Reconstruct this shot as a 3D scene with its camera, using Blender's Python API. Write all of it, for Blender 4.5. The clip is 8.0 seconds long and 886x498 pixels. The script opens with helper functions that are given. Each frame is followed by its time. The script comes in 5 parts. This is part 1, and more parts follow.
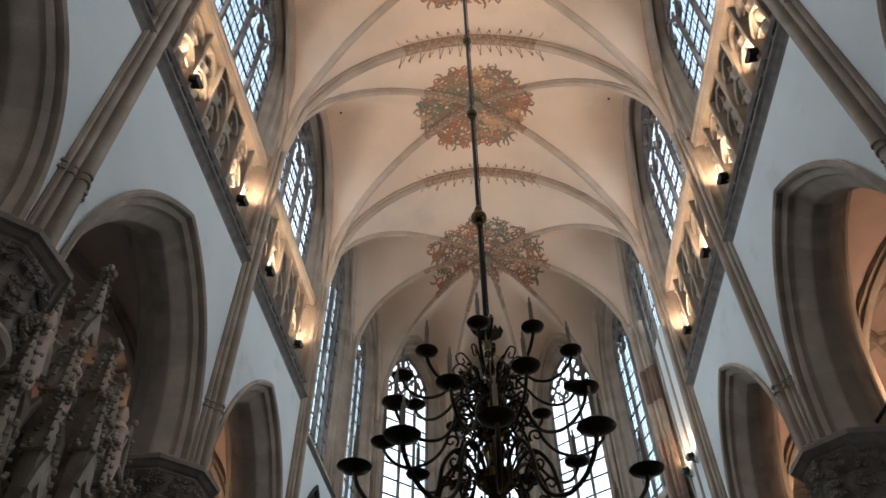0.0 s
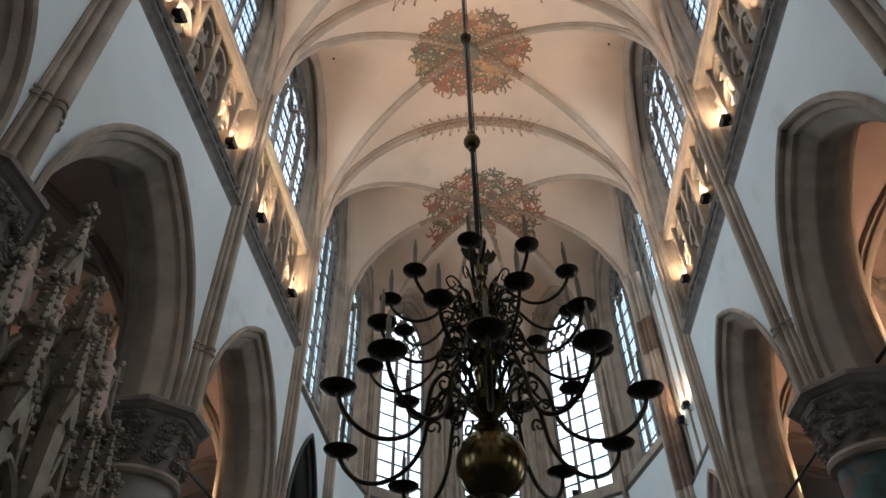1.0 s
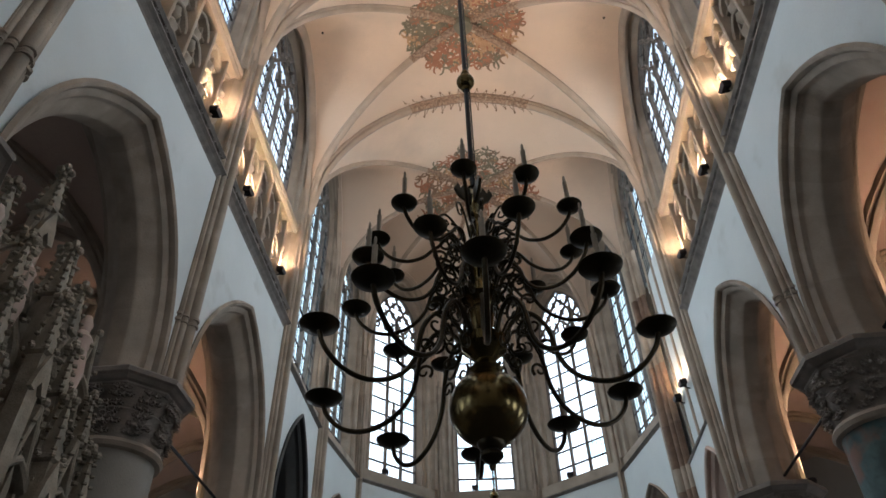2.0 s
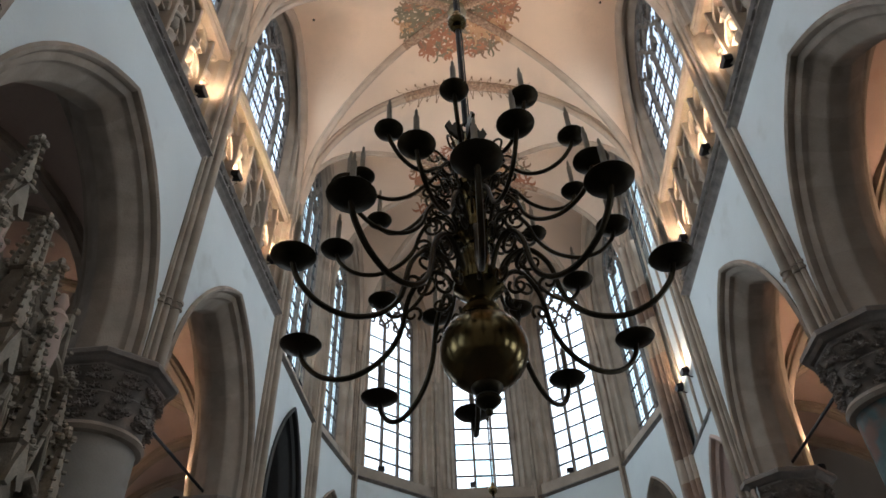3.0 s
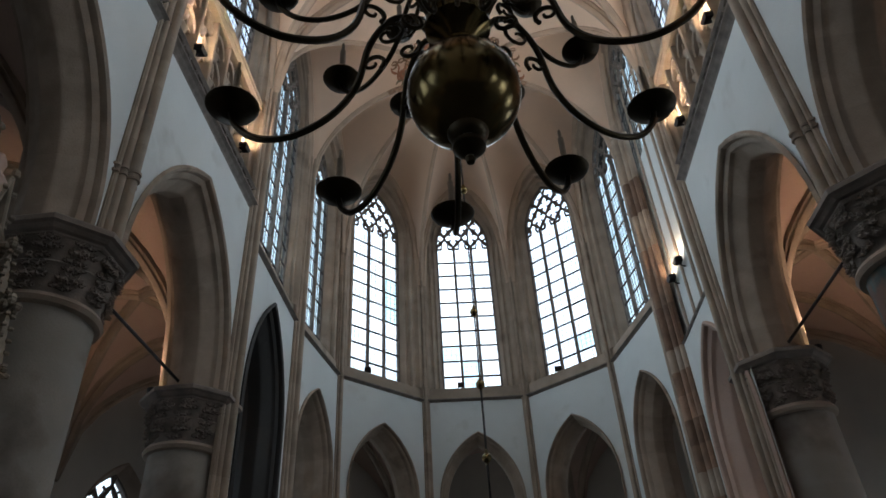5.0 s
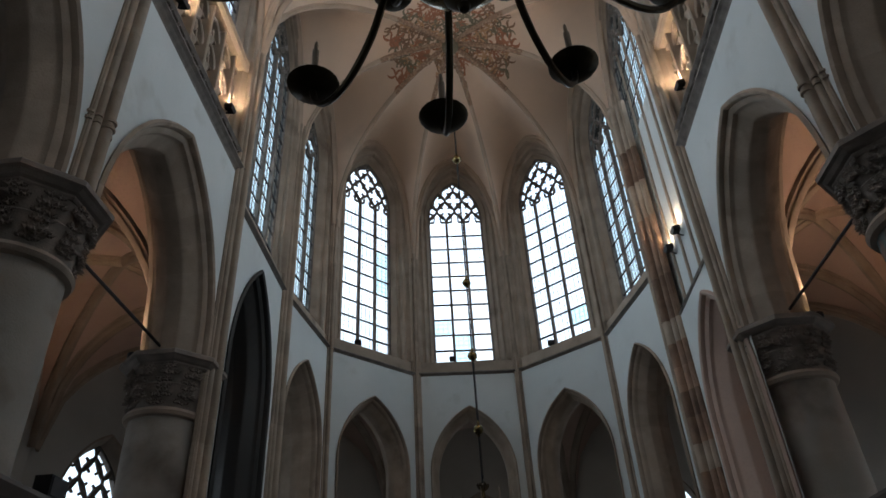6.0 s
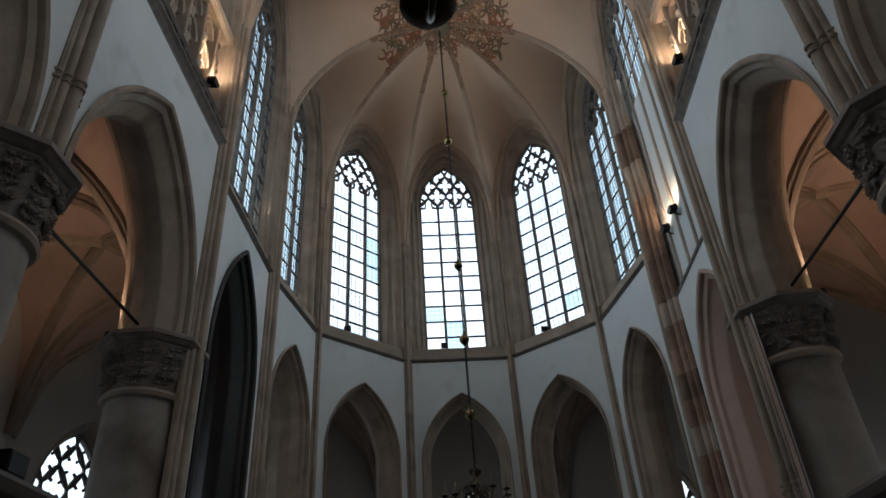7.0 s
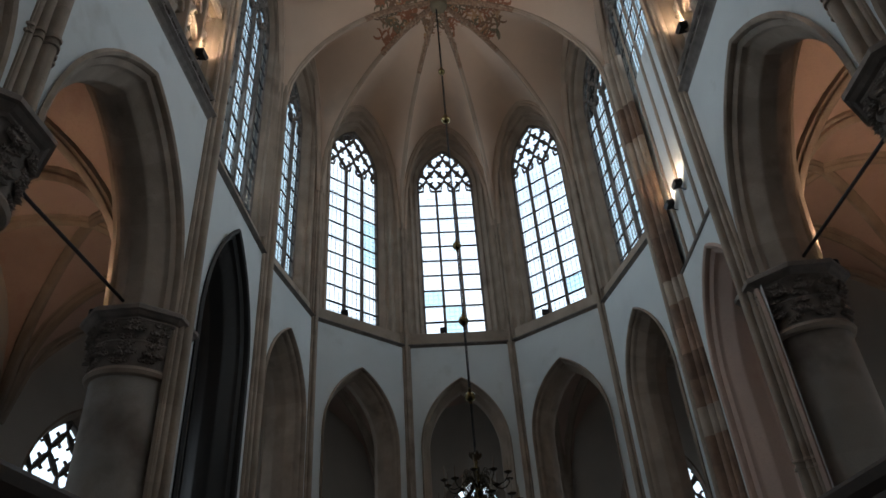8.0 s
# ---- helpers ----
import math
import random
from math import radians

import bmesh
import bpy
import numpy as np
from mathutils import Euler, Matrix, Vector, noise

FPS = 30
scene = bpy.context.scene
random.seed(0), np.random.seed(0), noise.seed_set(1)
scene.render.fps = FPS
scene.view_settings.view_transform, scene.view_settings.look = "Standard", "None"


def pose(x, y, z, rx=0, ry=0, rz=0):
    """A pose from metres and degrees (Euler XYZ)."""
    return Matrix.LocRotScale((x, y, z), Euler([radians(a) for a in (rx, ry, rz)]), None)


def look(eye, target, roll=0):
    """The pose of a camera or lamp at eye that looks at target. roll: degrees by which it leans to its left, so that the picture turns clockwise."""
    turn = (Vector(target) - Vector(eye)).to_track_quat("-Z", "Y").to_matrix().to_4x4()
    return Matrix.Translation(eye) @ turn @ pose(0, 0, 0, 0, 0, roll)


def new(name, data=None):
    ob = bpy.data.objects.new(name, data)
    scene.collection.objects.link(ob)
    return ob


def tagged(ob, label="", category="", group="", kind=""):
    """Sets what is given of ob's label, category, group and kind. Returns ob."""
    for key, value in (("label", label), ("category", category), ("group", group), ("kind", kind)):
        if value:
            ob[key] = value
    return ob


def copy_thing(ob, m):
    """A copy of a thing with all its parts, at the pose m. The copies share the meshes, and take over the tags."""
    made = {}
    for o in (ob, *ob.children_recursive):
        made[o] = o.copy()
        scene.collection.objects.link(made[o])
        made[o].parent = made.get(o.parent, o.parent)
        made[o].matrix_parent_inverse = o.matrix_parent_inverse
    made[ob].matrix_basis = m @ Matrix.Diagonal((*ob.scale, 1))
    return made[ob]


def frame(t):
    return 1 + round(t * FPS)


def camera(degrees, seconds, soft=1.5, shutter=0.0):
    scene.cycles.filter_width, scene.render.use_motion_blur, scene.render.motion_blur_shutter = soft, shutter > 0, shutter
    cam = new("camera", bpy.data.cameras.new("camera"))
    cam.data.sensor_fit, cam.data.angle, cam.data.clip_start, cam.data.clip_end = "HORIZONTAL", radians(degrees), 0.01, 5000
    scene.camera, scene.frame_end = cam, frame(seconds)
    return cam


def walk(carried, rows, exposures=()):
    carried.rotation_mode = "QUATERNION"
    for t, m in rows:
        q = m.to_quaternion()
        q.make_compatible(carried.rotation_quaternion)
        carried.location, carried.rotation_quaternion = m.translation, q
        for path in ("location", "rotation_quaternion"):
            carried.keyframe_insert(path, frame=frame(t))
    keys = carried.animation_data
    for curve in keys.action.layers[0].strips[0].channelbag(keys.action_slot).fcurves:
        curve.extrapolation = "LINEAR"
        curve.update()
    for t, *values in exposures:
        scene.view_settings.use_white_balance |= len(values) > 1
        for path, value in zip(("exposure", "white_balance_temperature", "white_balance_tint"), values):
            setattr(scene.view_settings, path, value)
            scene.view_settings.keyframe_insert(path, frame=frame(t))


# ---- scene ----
cam = camera(64.9, 8.0, soft=1.6)
METRES, EYE, TILT, LEAN, TURN = 4.7, 1.6, 0.0, 0.0, 5.0
ROWS = [
    (0.0, 0.0, 0.0, 0.0, 0.51, 45.38, 0.5),
    (0.5, 0.0073, 0.044, -0.0037, 0.31, 43.74, 0.74),
    (1.0, 0.012, 0.0973, -0.0067, 0.35, 42.15, 0.64),
    (1.5, 0.0106, 0.1576, -0.0099, 0.12, 41.32, 0.85),
    (3.0, 0.0208, 0.3594, -0.0188, 0.16, 41.86, 1.74),
    (3.5, 0.0227, 0.4265, -0.0258, 0.34, 41.22, 1.92),
    (4.0, 0.0315, 0.4906, -0.0328, 0.48, 39.72, 2.19),
    (4.5, 0.0351, 0.5511, -0.0373, 0.37, 37.47, 2.44),
    (5.0, 0.0357, 0.612, -0.0448, -0.25, 35.53, 2.86),
    (6.5, 0.0444, 0.8011, -0.0582, -1.18, 33.9, 2.93),
    (7.0, 0.0493, 0.8652, -0.0621, -1.46, 33.65, 3.23),
    (7.5, 0.0576, 0.9296, -0.0664, -1.42, 33.41, 3.43),
    (8.0, 0.059, 0.994, -0.0713, -1.29, 33.14, 3.58),
]
walk(cam, [(t, pose(0.03, 0, EYE, TILT, LEAN, TURN) @ pose(METRES * x, METRES * y, METRES * z, 90 + pitch, roll, yaw)) for t, x, y, z, yaw, pitch, roll in ROWS],
     [(0.0, 0.29), (1.5, 0.33), (3.5, 0.42), (4.5, 0.03), (6.5, -0.42), (8.0, -0.57)])

# ---- daylight ----
world = bpy.data.worlds.new("sky")
scene.world = world
world.use_nodes = True
wn = world.node_tree.nodes
sky = wn.new("ShaderNodeTexSky")
sky.sky_type, sky.sun_disc = "NISHITA", False
sky.sun_elevation, sky.sun_rotation = radians(40), radians(200)
wn["Background"].inputs["Strength"].default_value = 0.15
world.node_tree.links.new(sky.outputs[0], wn["Background"].inputs[0])
sun = new("sun", bpy.data.lights.new("sun", "SUN"))
sun.data.energy, sun.data.angle, sun.data.color = 1.0, radians(12), (1.0, 0.96, 0.9)
sun.matrix_world = look((0, 0, 60), (-10, 26, 30))

DAY = 8.6        # radiance of the bright clouds outside, as watts for each square metre of window
SPOT = 185.0      # the halogen floodlights on the gallery


def window_light(centre, across, width, height, strength=1.0, tint=(0.83, 0.92, 1.0)):
    """An area lamp added on the inner side of a window in place of sky light, facing along the direction across."""
    lamp = bpy.data.lights.new("window_light", "AREA")
    lamp.shape, lamp.size, lamp.size_y = "RECTANGLE", width, height
    lamp.energy, lamp.color, lamp.spread = DAY * strength * width * height, tint, radians(150)
    ob = new("window_light", lamp)
    ob.matrix_world = look(centre, Vector(centre) + Vector(across) - Vector((0, 0, 0.15)))
    return ob


# ---- materials ----
def material(name, colour, rough=0.8, metal=0.0, vary=0.12, scale=3.0, fine=60.0, bump=0.1, stain=None, stain_at=0.62, stain_scale=1.3,
             piece=0.0, streak=1.0):
    """A surface with large and fine variation, optional stains and relief. piece: variation from object to object."""
    m = bpy.data.materials.new(name)
    m.use_nodes = True
    nt = m.node_tree
    bsdf = nt.nodes["Principled BSDF"]
    bsdf.inputs["Metallic"].default_value = metal
    mp = nt.nodes.new("ShaderNodeMapping")
    mp.inputs["Scale"].default_value = (1, 1, streak)
    geo = nt.nodes.new("ShaderNodeNewGeometry")
    nt.links.new(geo.outputs["Position"], mp.inputs[0])

    def tex(sc, detail):
        n = nt.nodes.new("ShaderNodeTexNoise")
        n.inputs["Scale"].default_value, n.inputs["Detail"].default_value = sc, detail
        nt.links.new(mp.outputs[0], n.inputs["Vector"])
        return n.outputs["Fac"]

    def mix(a, b, fac):
        n = nt.nodes.new("ShaderNodeMix")
        n.data_type = "RGBA"
        nt.links.new(fac, n.inputs[0]) if hasattr(fac, "links") else None
        for value, sock in ((a, n.inputs[6]), (b, n.inputs[7])):
            if hasattr(value, "links"):
                nt.links.new(value, sock)
            else:
                sock.default_value = (*value, 1)
        return n.outputs[2]

    def ramp(fac, lo, hi):
        n = nt.nodes.new("ShaderNodeMapRange")
        n.inputs["From Min"].default_value, n.inputs["From Max"].default_value = lo, hi
        nt.links.new(fac, n.inputs[0])
        return n.outputs[0]

    big, small = tex(scale, 4), tex(fine, 6)
    dark = tuple(c * (1 - vary) for c in colour)
    light = tuple(min(1, c * (1 + vary)) for c in colour)
    col = mix(dark, light, ramp(big, 0.3, 0.7))
    col = mix(tuple(c * (1 - 0.7 * vary) for c in colour), col, ramp(small, 0.2, 0.5))
    if stain:
        col = mix(col, stain, ramp(tex(stain_scale, 5), stain_at, stain_at + 0.14))
    if piece:
        info = nt.nodes.new("ShaderNodeObjectInfo")
        hsv = nt.nodes.new("ShaderNodeHueSaturation")
        r = nt.nodes.new("ShaderNodeMapRange")
        r.inputs["To Min"].default_value, r.inputs["To Max"].default_value = 1 - piece, 1 + piece
        nt.links.new(info.outputs["Random"], r.inputs[0])
        nt.links.new(r.outputs[0], hsv.inputs["Value"])
        nt.links.new(col, hsv.inputs["Color"])
        col = hsv.outputs[0]
    nt.links.new(col, bsdf.inputs["Base Color"])
    rr = nt.nodes.new("ShaderNodeMapRange")
    rr.inputs["To Min"].default_value, rr.inputs["To Max"].default_value = max(0.05, rough - 0.1), min(1, rough + 0.1)
    nt.links.new(big, rr.inputs[0])
    nt.links.new(rr.outputs[0], bsdf.inputs["Roughness"])
    if bump:
        b = nt.nodes.new("ShaderNodeBump")
        b.inputs["Strength"].default_value, b.inputs["Distance"].default_value = bump, 0.02
        nt.links.new(small, b.inputs["Height"])
        nt.links.new(b.outputs[0], bsdf.inputs["Normal"])
    return m


PLASTER = material("white_limewash", (0.61, 0.65, 0.65), 0.9, vary=0.06, scale=0.7, fine=25, bump=0.08, stain=(0.52, 0.55, 0.54), stain_at=0.62)
STONE = material("sandstone", (0.335, 0.272, 0.215), 0.88, vary=0.22, scale=1.6, fine=40, bump=0.25, stain=(0.2, 0.155, 0.12), stain_at=0.6, stain_scale=0.9, piece=0.1)
RIB_STONE = material("pale_rib_stone", (0.45, 0.35, 0.27), 0.9, vary=0.14, scale=1.4, fine=30, bump=0.15, stain=(0.38, 0.29, 0.22), stain_at=0.6)
RUST = material("iron_stained_sandstone", (0.24, 0.155, 0.11), 0.88, vary=0.3, scale=2.2, fine=30, bump=0.25, stain=(0.16, 0.1, 0.075), piece=0.35)
BLACK = material("near_black_moulding", (0.012, 0.011, 0.01), 0.6, vary=0.3, scale=5, bump=0.1)
ABACUS = material("abacus_stone", (0.22, 0.185, 0.16), 0.85, vary=0.25, scale=4, fine=50, bump=0.3)
CANOPY = material("weathered_canopy_stone", (0.29, 0.245, 0.19), 0.88, vary=0.35, scale=4, fine=40, bump=0.3)
STONE_GREY = material("grey_sandstone", (0.33, 0.265, 0.21), 0.88, vary=0.2, scale=2.2, fine=40, bump=0.25, stain=(0.2, 0.16, 0.125), stain_at=0.6, piece=0.09)
# carved bands and string courses; also paints window tracery as backlit silhouettes
STONE_DARK = material("dark_and_backlit_stone", (0.17, 0.147, 0.13), 0.85, vary=0.3, scale=5, fine=50, bump=0.35)
CARVED = material("carved_capital_stone", (0.22, 0.185, 0.158), 0.86, vary=0.3, scale=5, fine=50, bump=0.35)
PIER = material("pier_stone", (0.3, 0.27, 0.236), 0.85, vary=0.14, scale=1.2, fine=40, bump=0.15, stain=(0.14, 0.112, 0.09), stain_at=0.54, stain_scale=0.7, piece=0.03)
VAULT = material("cream_vault_plaster", (0.68, 0.527, 0.41), 0.92, vary=0.06, scale=0.6, fine=18, bump=0.06, stain=(0.6, 0.47, 0.37), stain_at=0.58, stain_scale=0.5)
AISLE = material("rose_aisle_plaster", (0.47, 0.345, 0.285), 0.92, vary=0.1, scale=0.8, fine=20, bump=0.06, stain=(0.43, 0.29, 0.23))
AISLE_WALL = material("aisle_plaster", (0.5, 0.46, 0.41), 0.92, vary=0.08, scale=0.8, fine=20, bump=0.06)
IRON = material("black_iron", (0.02, 0.02, 0.022), 0.5, 0.6, vary=0.3, scale=8, bump=0.05)
LEAD = material("window_lead", (0.03, 0.03, 0.035), 0.7, 0.2, vary=0.2, scale=8, bump=0.0)
BRASS = material("old_brass", (0.17, 0.125, 0.055), 0.2, 1.0, vary=0.3, scale=6, fine=30, bump=0.04)
BRASS_DARK = material("dark_brass", (0.045, 0.034, 0.02), 0.38, 0.9, vary=0.3, scale=9, bump=0.05)
CANDLE = material("candle_sleeve", (0.32, 0.26, 0.2), 0.6, vary=0.15, scale=9, bump=0.0)
FLOOR = material("bluestone_floor", (0.06, 0.06, 0.062), 0.6, vary=0.25, scale=1.1, fine=30, bump=0.1)
OAK = material("dark_oak", (0.06, 0.04, 0.028), 0.6, vary=0.3, scale=5, bump=0.2)
PAINT_RED = material("red_ochre_paint", (0.34, 0.15, 0.09), 0.9, vary=0.2, scale=4, bump=0.0)
PAINT_GREEN = material("grey_green_paint", (0.19, 0.165, 0.115), 0.9, vary=0.2, scale=4, bump=0.0)
PAINT_GOLD = material("ochre_paint", (0.46, 0.28, 0.16), 0.9, vary=0.2, scale=4, bump=0.0)
PAINT_RIB = material("faded_umber_paint", (0.33, 0.22, 0.155), 0.9, vary=0.45, scale=14, fine=40, bump=0.0, stain=(0.5, 0.4, 0.3), stain_at=0.56, stain_scale=9)
PAINT_BROWN = material("umber_paint", (0.24, 0.15, 0.1), 0.9, vary=0.2, scale=4, bump=0.0)


MURAL = material("faded_mural", (0.06, 0.10, 0.10), 0.8, vary=0.5, scale=2.5, fine=14, bump=0.1, stain=(0.16, 0.085, 0.06), stain_at=0.5, stain_scale=2.2)


def glass_material(name, tint):
    m = bpy.data.materials.new(name)
    m.use_nodes = True
    nt = m.node_tree
    nt.nodes.clear()
    out = nt.nodes.new("ShaderNodeOutputMaterial")
    clear, gloss = nt.nodes.new("ShaderNodeBsdfTransparent"), nt.nodes.new("ShaderNodeBsdfGlossy")
    clear.inputs[0].default_value = (*tint, 1)
    gloss.inputs["Roughness"].default_value = 0.12
    mixer, fres = nt.nodes.new("ShaderNodeMixShader"), nt.nodes.new("ShaderNodeFresnel")
    fres.inputs[0].default_value = 1.3
    nt.links.new(fres.outputs[0], mixer.inputs[0])
    nt.links.new(clear.outputs[0], mixer.inputs[1])
    nt.links.new(gloss.outputs[0], mixer.inputs[2])
    nt.links.new(mixer.outputs[0], out.inputs[0])
    return m


GLASS = glass_material("leaded_glass", (0.86, 0.93, 0.97))
# side windows: the darker sky behind them is put into the glass tint
GLASS_DIM = glass_material("dimmed_side_glass", (0.5, 0.63, 0.68))
GLASS_TEAL = glass_material("teal_leaded_glass", (0.6, 0.83, 0.89))


def glow(name, colour, strength):
    m = bpy.data.materials.new(name)
    m.use_nodes = True
    b = m.node_tree.nodes["Principled BSDF"]
    b.inputs["Emission Color"].default_value, b.inputs["Emission Strength"].default_value = (*colour, 1), strength
    return m


LAMP_FACE = glow("lamp_face", (1.0, 0.72, 0.42), 12.0)


# ---- mesh tools ----
class Solid:
    """Collects vertices and faces for one mesh."""

    def __init__(self):
        self.v, self.f = [], []

    def add(self, verts, faces):
        n = len(self.v)
        self.v += [tuple(p) for p in verts]
        self.f += [tuple(i + n for i in f) for f in faces]
        return self

    def grid(self, rows, close_u=False, close_v=False, flip=False):
        """Quads through rows of points. close_u joins the last row to the first, close_v each row's ends."""
        nu, nv = len(rows), len(rows[0])
        faces = []
        for i in range(nu if close_u else nu - 1):
            for j in range(nv if close_v else nv - 1):
                a, b = i * nv + j, i * nv + (j + 1) % nv
                c, d = (i + 1) % nu * nv + (j + 1) % nv, (i + 1) % nu * nv + j
                faces.append((d, c, b, a) if flip else (a, b, c, d))
        return self.add([p for r in rows for p in r], faces)

    def box(self, lo, hi, m=None):
        pts = [Vector((x, y, z)) for z in (lo[2], hi[2]) for y in (lo[1], hi[1]) for x in (lo[0], hi[0])]
        if m is not None:
            pts = [m @ p for p in pts]
        return self.add(pts, [(0, 2, 3, 1), (4, 5, 7, 6), (0, 1, 5, 4), (2, 6, 7, 3), (0, 4, 6, 2), (1, 3, 7, 5)])

    def prism(self, outline, place):
        """A closed outline of (a, b), made solid: place(a, b, k) gives the point at end k = 0 or 1."""
        n = len(outline)
        self.add([place(a, b, k) for k in (0, 1) for a, b in outline],
                 [tuple(range(n)), tuple(range(2 * n - 1, n - 1, -1))] + [(i, i + n, (i + 1) % n + n, (i + 1) % n) for i in range(n)])
        return self

    def lathe(self, profile, centre=(0, 0, 0), sides=24, turn=0.0):
        """Radius and height pairs turned round the upright axis."""
        rows = []
        for r, z in profile:
            rows.append([(centre[0] + r * math.cos(turn + 2 * math.pi * k / sides), centre[1] + r * math.sin(turn + 2 * math.pi * k / sides), centre[2] + z)
                         for k in range(sides)])
        return self.grid(rows, close_v=True)

    def tube(self, path, radius, sides=8, taper=None, closed=False):
        """A round bar along a path of points."""
        path = [Vector(p) for p in path]
        rows, side = [], None
        for i, p in enumerate(path):
            ahead = (path[(i + 1) % len(path)] if closed or i + 1 < len(path) else p) - (path[i - 1] if closed or i else p)
            ahead.normalize()
            if side is None:
                side = ahead.cross(Vector((0.31, 0.17, 0.93)))
                if side.length < 0.1:
                    side = ahead.cross(Vector((1, 0, 0)))
            side = (side - ahead * side.dot(ahead)).normalized()
            other = ahead.cross(side)
            r = radius if taper is None else radius + (taper - radius) * i / (len(path) - 1)
            rows.append([p + r * (math.cos(a) * side + math.sin(a) * other) for a in (2 * math.pi * k / sides for k in range(sides))])
        self.grid(rows, close_u=closed, close_v=True)
        if not closed:
            n = len(self.v)
            for ring in (range(n - sides, n), range(n - len(rows) * sides + sides - 1, n - len(rows) * sides - 1, -1)):
                self.f.append(tuple(ring))
        return self

    def ball(self, c, r, sides=8, rings=6, squash=(1, 1, 1)):
        rows = []
        for i in range(rings + 1):
            a = math.pi * i / rings
            rows.append([(c[0] + squash[0] * r * math.sin(a) * math.cos(2 * math.pi * k / sides),
                          c[1] + squash[1] * r * math.sin(a) * math.sin(2 * math.pi * k / sides),
                          c[2] + squash[2] * r * math.cos(a)) for k in range(sides)])
        return self.grid(rows, close_v=True)


def part(name, solid, mat, parent=None, label="", smooth=False):
    """Links a solid as one mesh object, under its thing if there is one."""
    me = bpy.data.meshes.new(name)
    me.from_pydata([tuple(p) for p in solid.v], [], solid.f)
    me.materials.append(mat)
    if smooth:
        me.polygons.foreach_set("use_smooth", [True] * len(me.polygons))
        me.set_sharp_from_angle(angle=radians(40))
    me.update()
    ob = new(name, me)
    ob.parent = parent
    return tagged(ob, label)


def thing(name, at, label, category, group="", kind=""):
    """An empty at the base of a thing that holds its parts."""
    ob = new(name)
    ob.empty_display_size = 0.2
    ob.location = at
    ob.matrix_basis = Matrix.Translation(at)
    return tagged(ob, label, category, group, kind)


def structure(name, solid, mat, label, category, smooth=False):
    return tagged(part(name, solid, mat, None, label, smooth), label, category, "", "structure")


# ---- plan of the church ----
X = 5.03                                   # face of the nave walls
LEFT = [-5.2, -0.1, 5.0, 10.2, 15.3, 19.5]      # bay lines along the north wall
RIGHT = [-4.8, 0.35, 5.5, 10.65, 15.8, 19.9]    # and along the south wall
APSE_X, APSE_Y = -0.25, 20.6
Z_CAP, Z_STRING, Z_SILL = 7.1, 11.85, 15.25
WALL = 1.1                                 # thickness of the arcade
APSE = [(4.15, 23.65), (1.41, 25.8), (-2.07, 25.5), (-4.55, 22.95)]     # corners of the polygonal apse
KEY = (0.0, 20.3)


def drop(u):
    """How far the vault has come down from its crown, u from the crown (0) to the springing (1)."""
    r, c, x = 5.43, 0.4, min(u, 1.0) * 5.03
    return math.sqrt(r * r - c * c) - math.sqrt(max(0.0, r * r - (x + c) ** 2))


def cell(key, a, b, s, t, crown=21.65, rise=0.4, size=1.0, sag=0.0):
    """A point of the vault cell between the ribs to a and b: s from the key (0) to the wall (1), t from rib a (-1) to rib b (1)."""
    wa, wb = s * (1 - t) / 2, s * (1 + t) / 2
    x = key[0] + wa * (a[0] - key[0]) + wb * (b[0] - key[0])
    y = key[1] + wa * (a[1] - key[1]) + wb * (b[1] - key[1])
    return Vector((x, y, crown - rise * s - sag * s * s * (1 - t * t) - size * drop(abs(t) * s)))


def pointed(half, spring, rise, n=14, base=None, offset=0.0):
    """Points (s, z) of a pointed arch, left foot to right foot; base lengthens the jambs. offset moves the curve outwards."""
    c = (rise * rise - half * half) / (2 * half)
    r = half + c + offset
    top = math.acos(c / r)
    left = [(c - r * math.cos(top * i / n), spring + r * math.sin(top * i / n)) for i in range(n + 1)]
    pts = left + [(-s, z) for s, z in reversed(left[:-1])]
    if base is not None:
        pts = [(pts[0][0], base)] + pts + [(pts[-1][0], base)]
    return pts


class Wall_frame:
    """Maps (along, depth, up) of a wall that runs from p to q to the world; depth points away from the nave."""

    def __init__(self, p, q, inward):
        self.p, self.q = Vector((*p, 0)), Vector((*q, 0))
        self.length = (self.q - self.p).length
        self.s = (self.q - self.p).normalized()
        self.n = Vector((self.s.y, -self.s.x, 0))
        if self.n.dot(Vector((*inward, 0)) - self.p) > 0:
            self.n = -self.n
        self.mid = (self.p + self.q) / 2

    def at(self, s, d, z):
        return self.mid + self.s * s + self.n * d + Vector((0, 0, z))


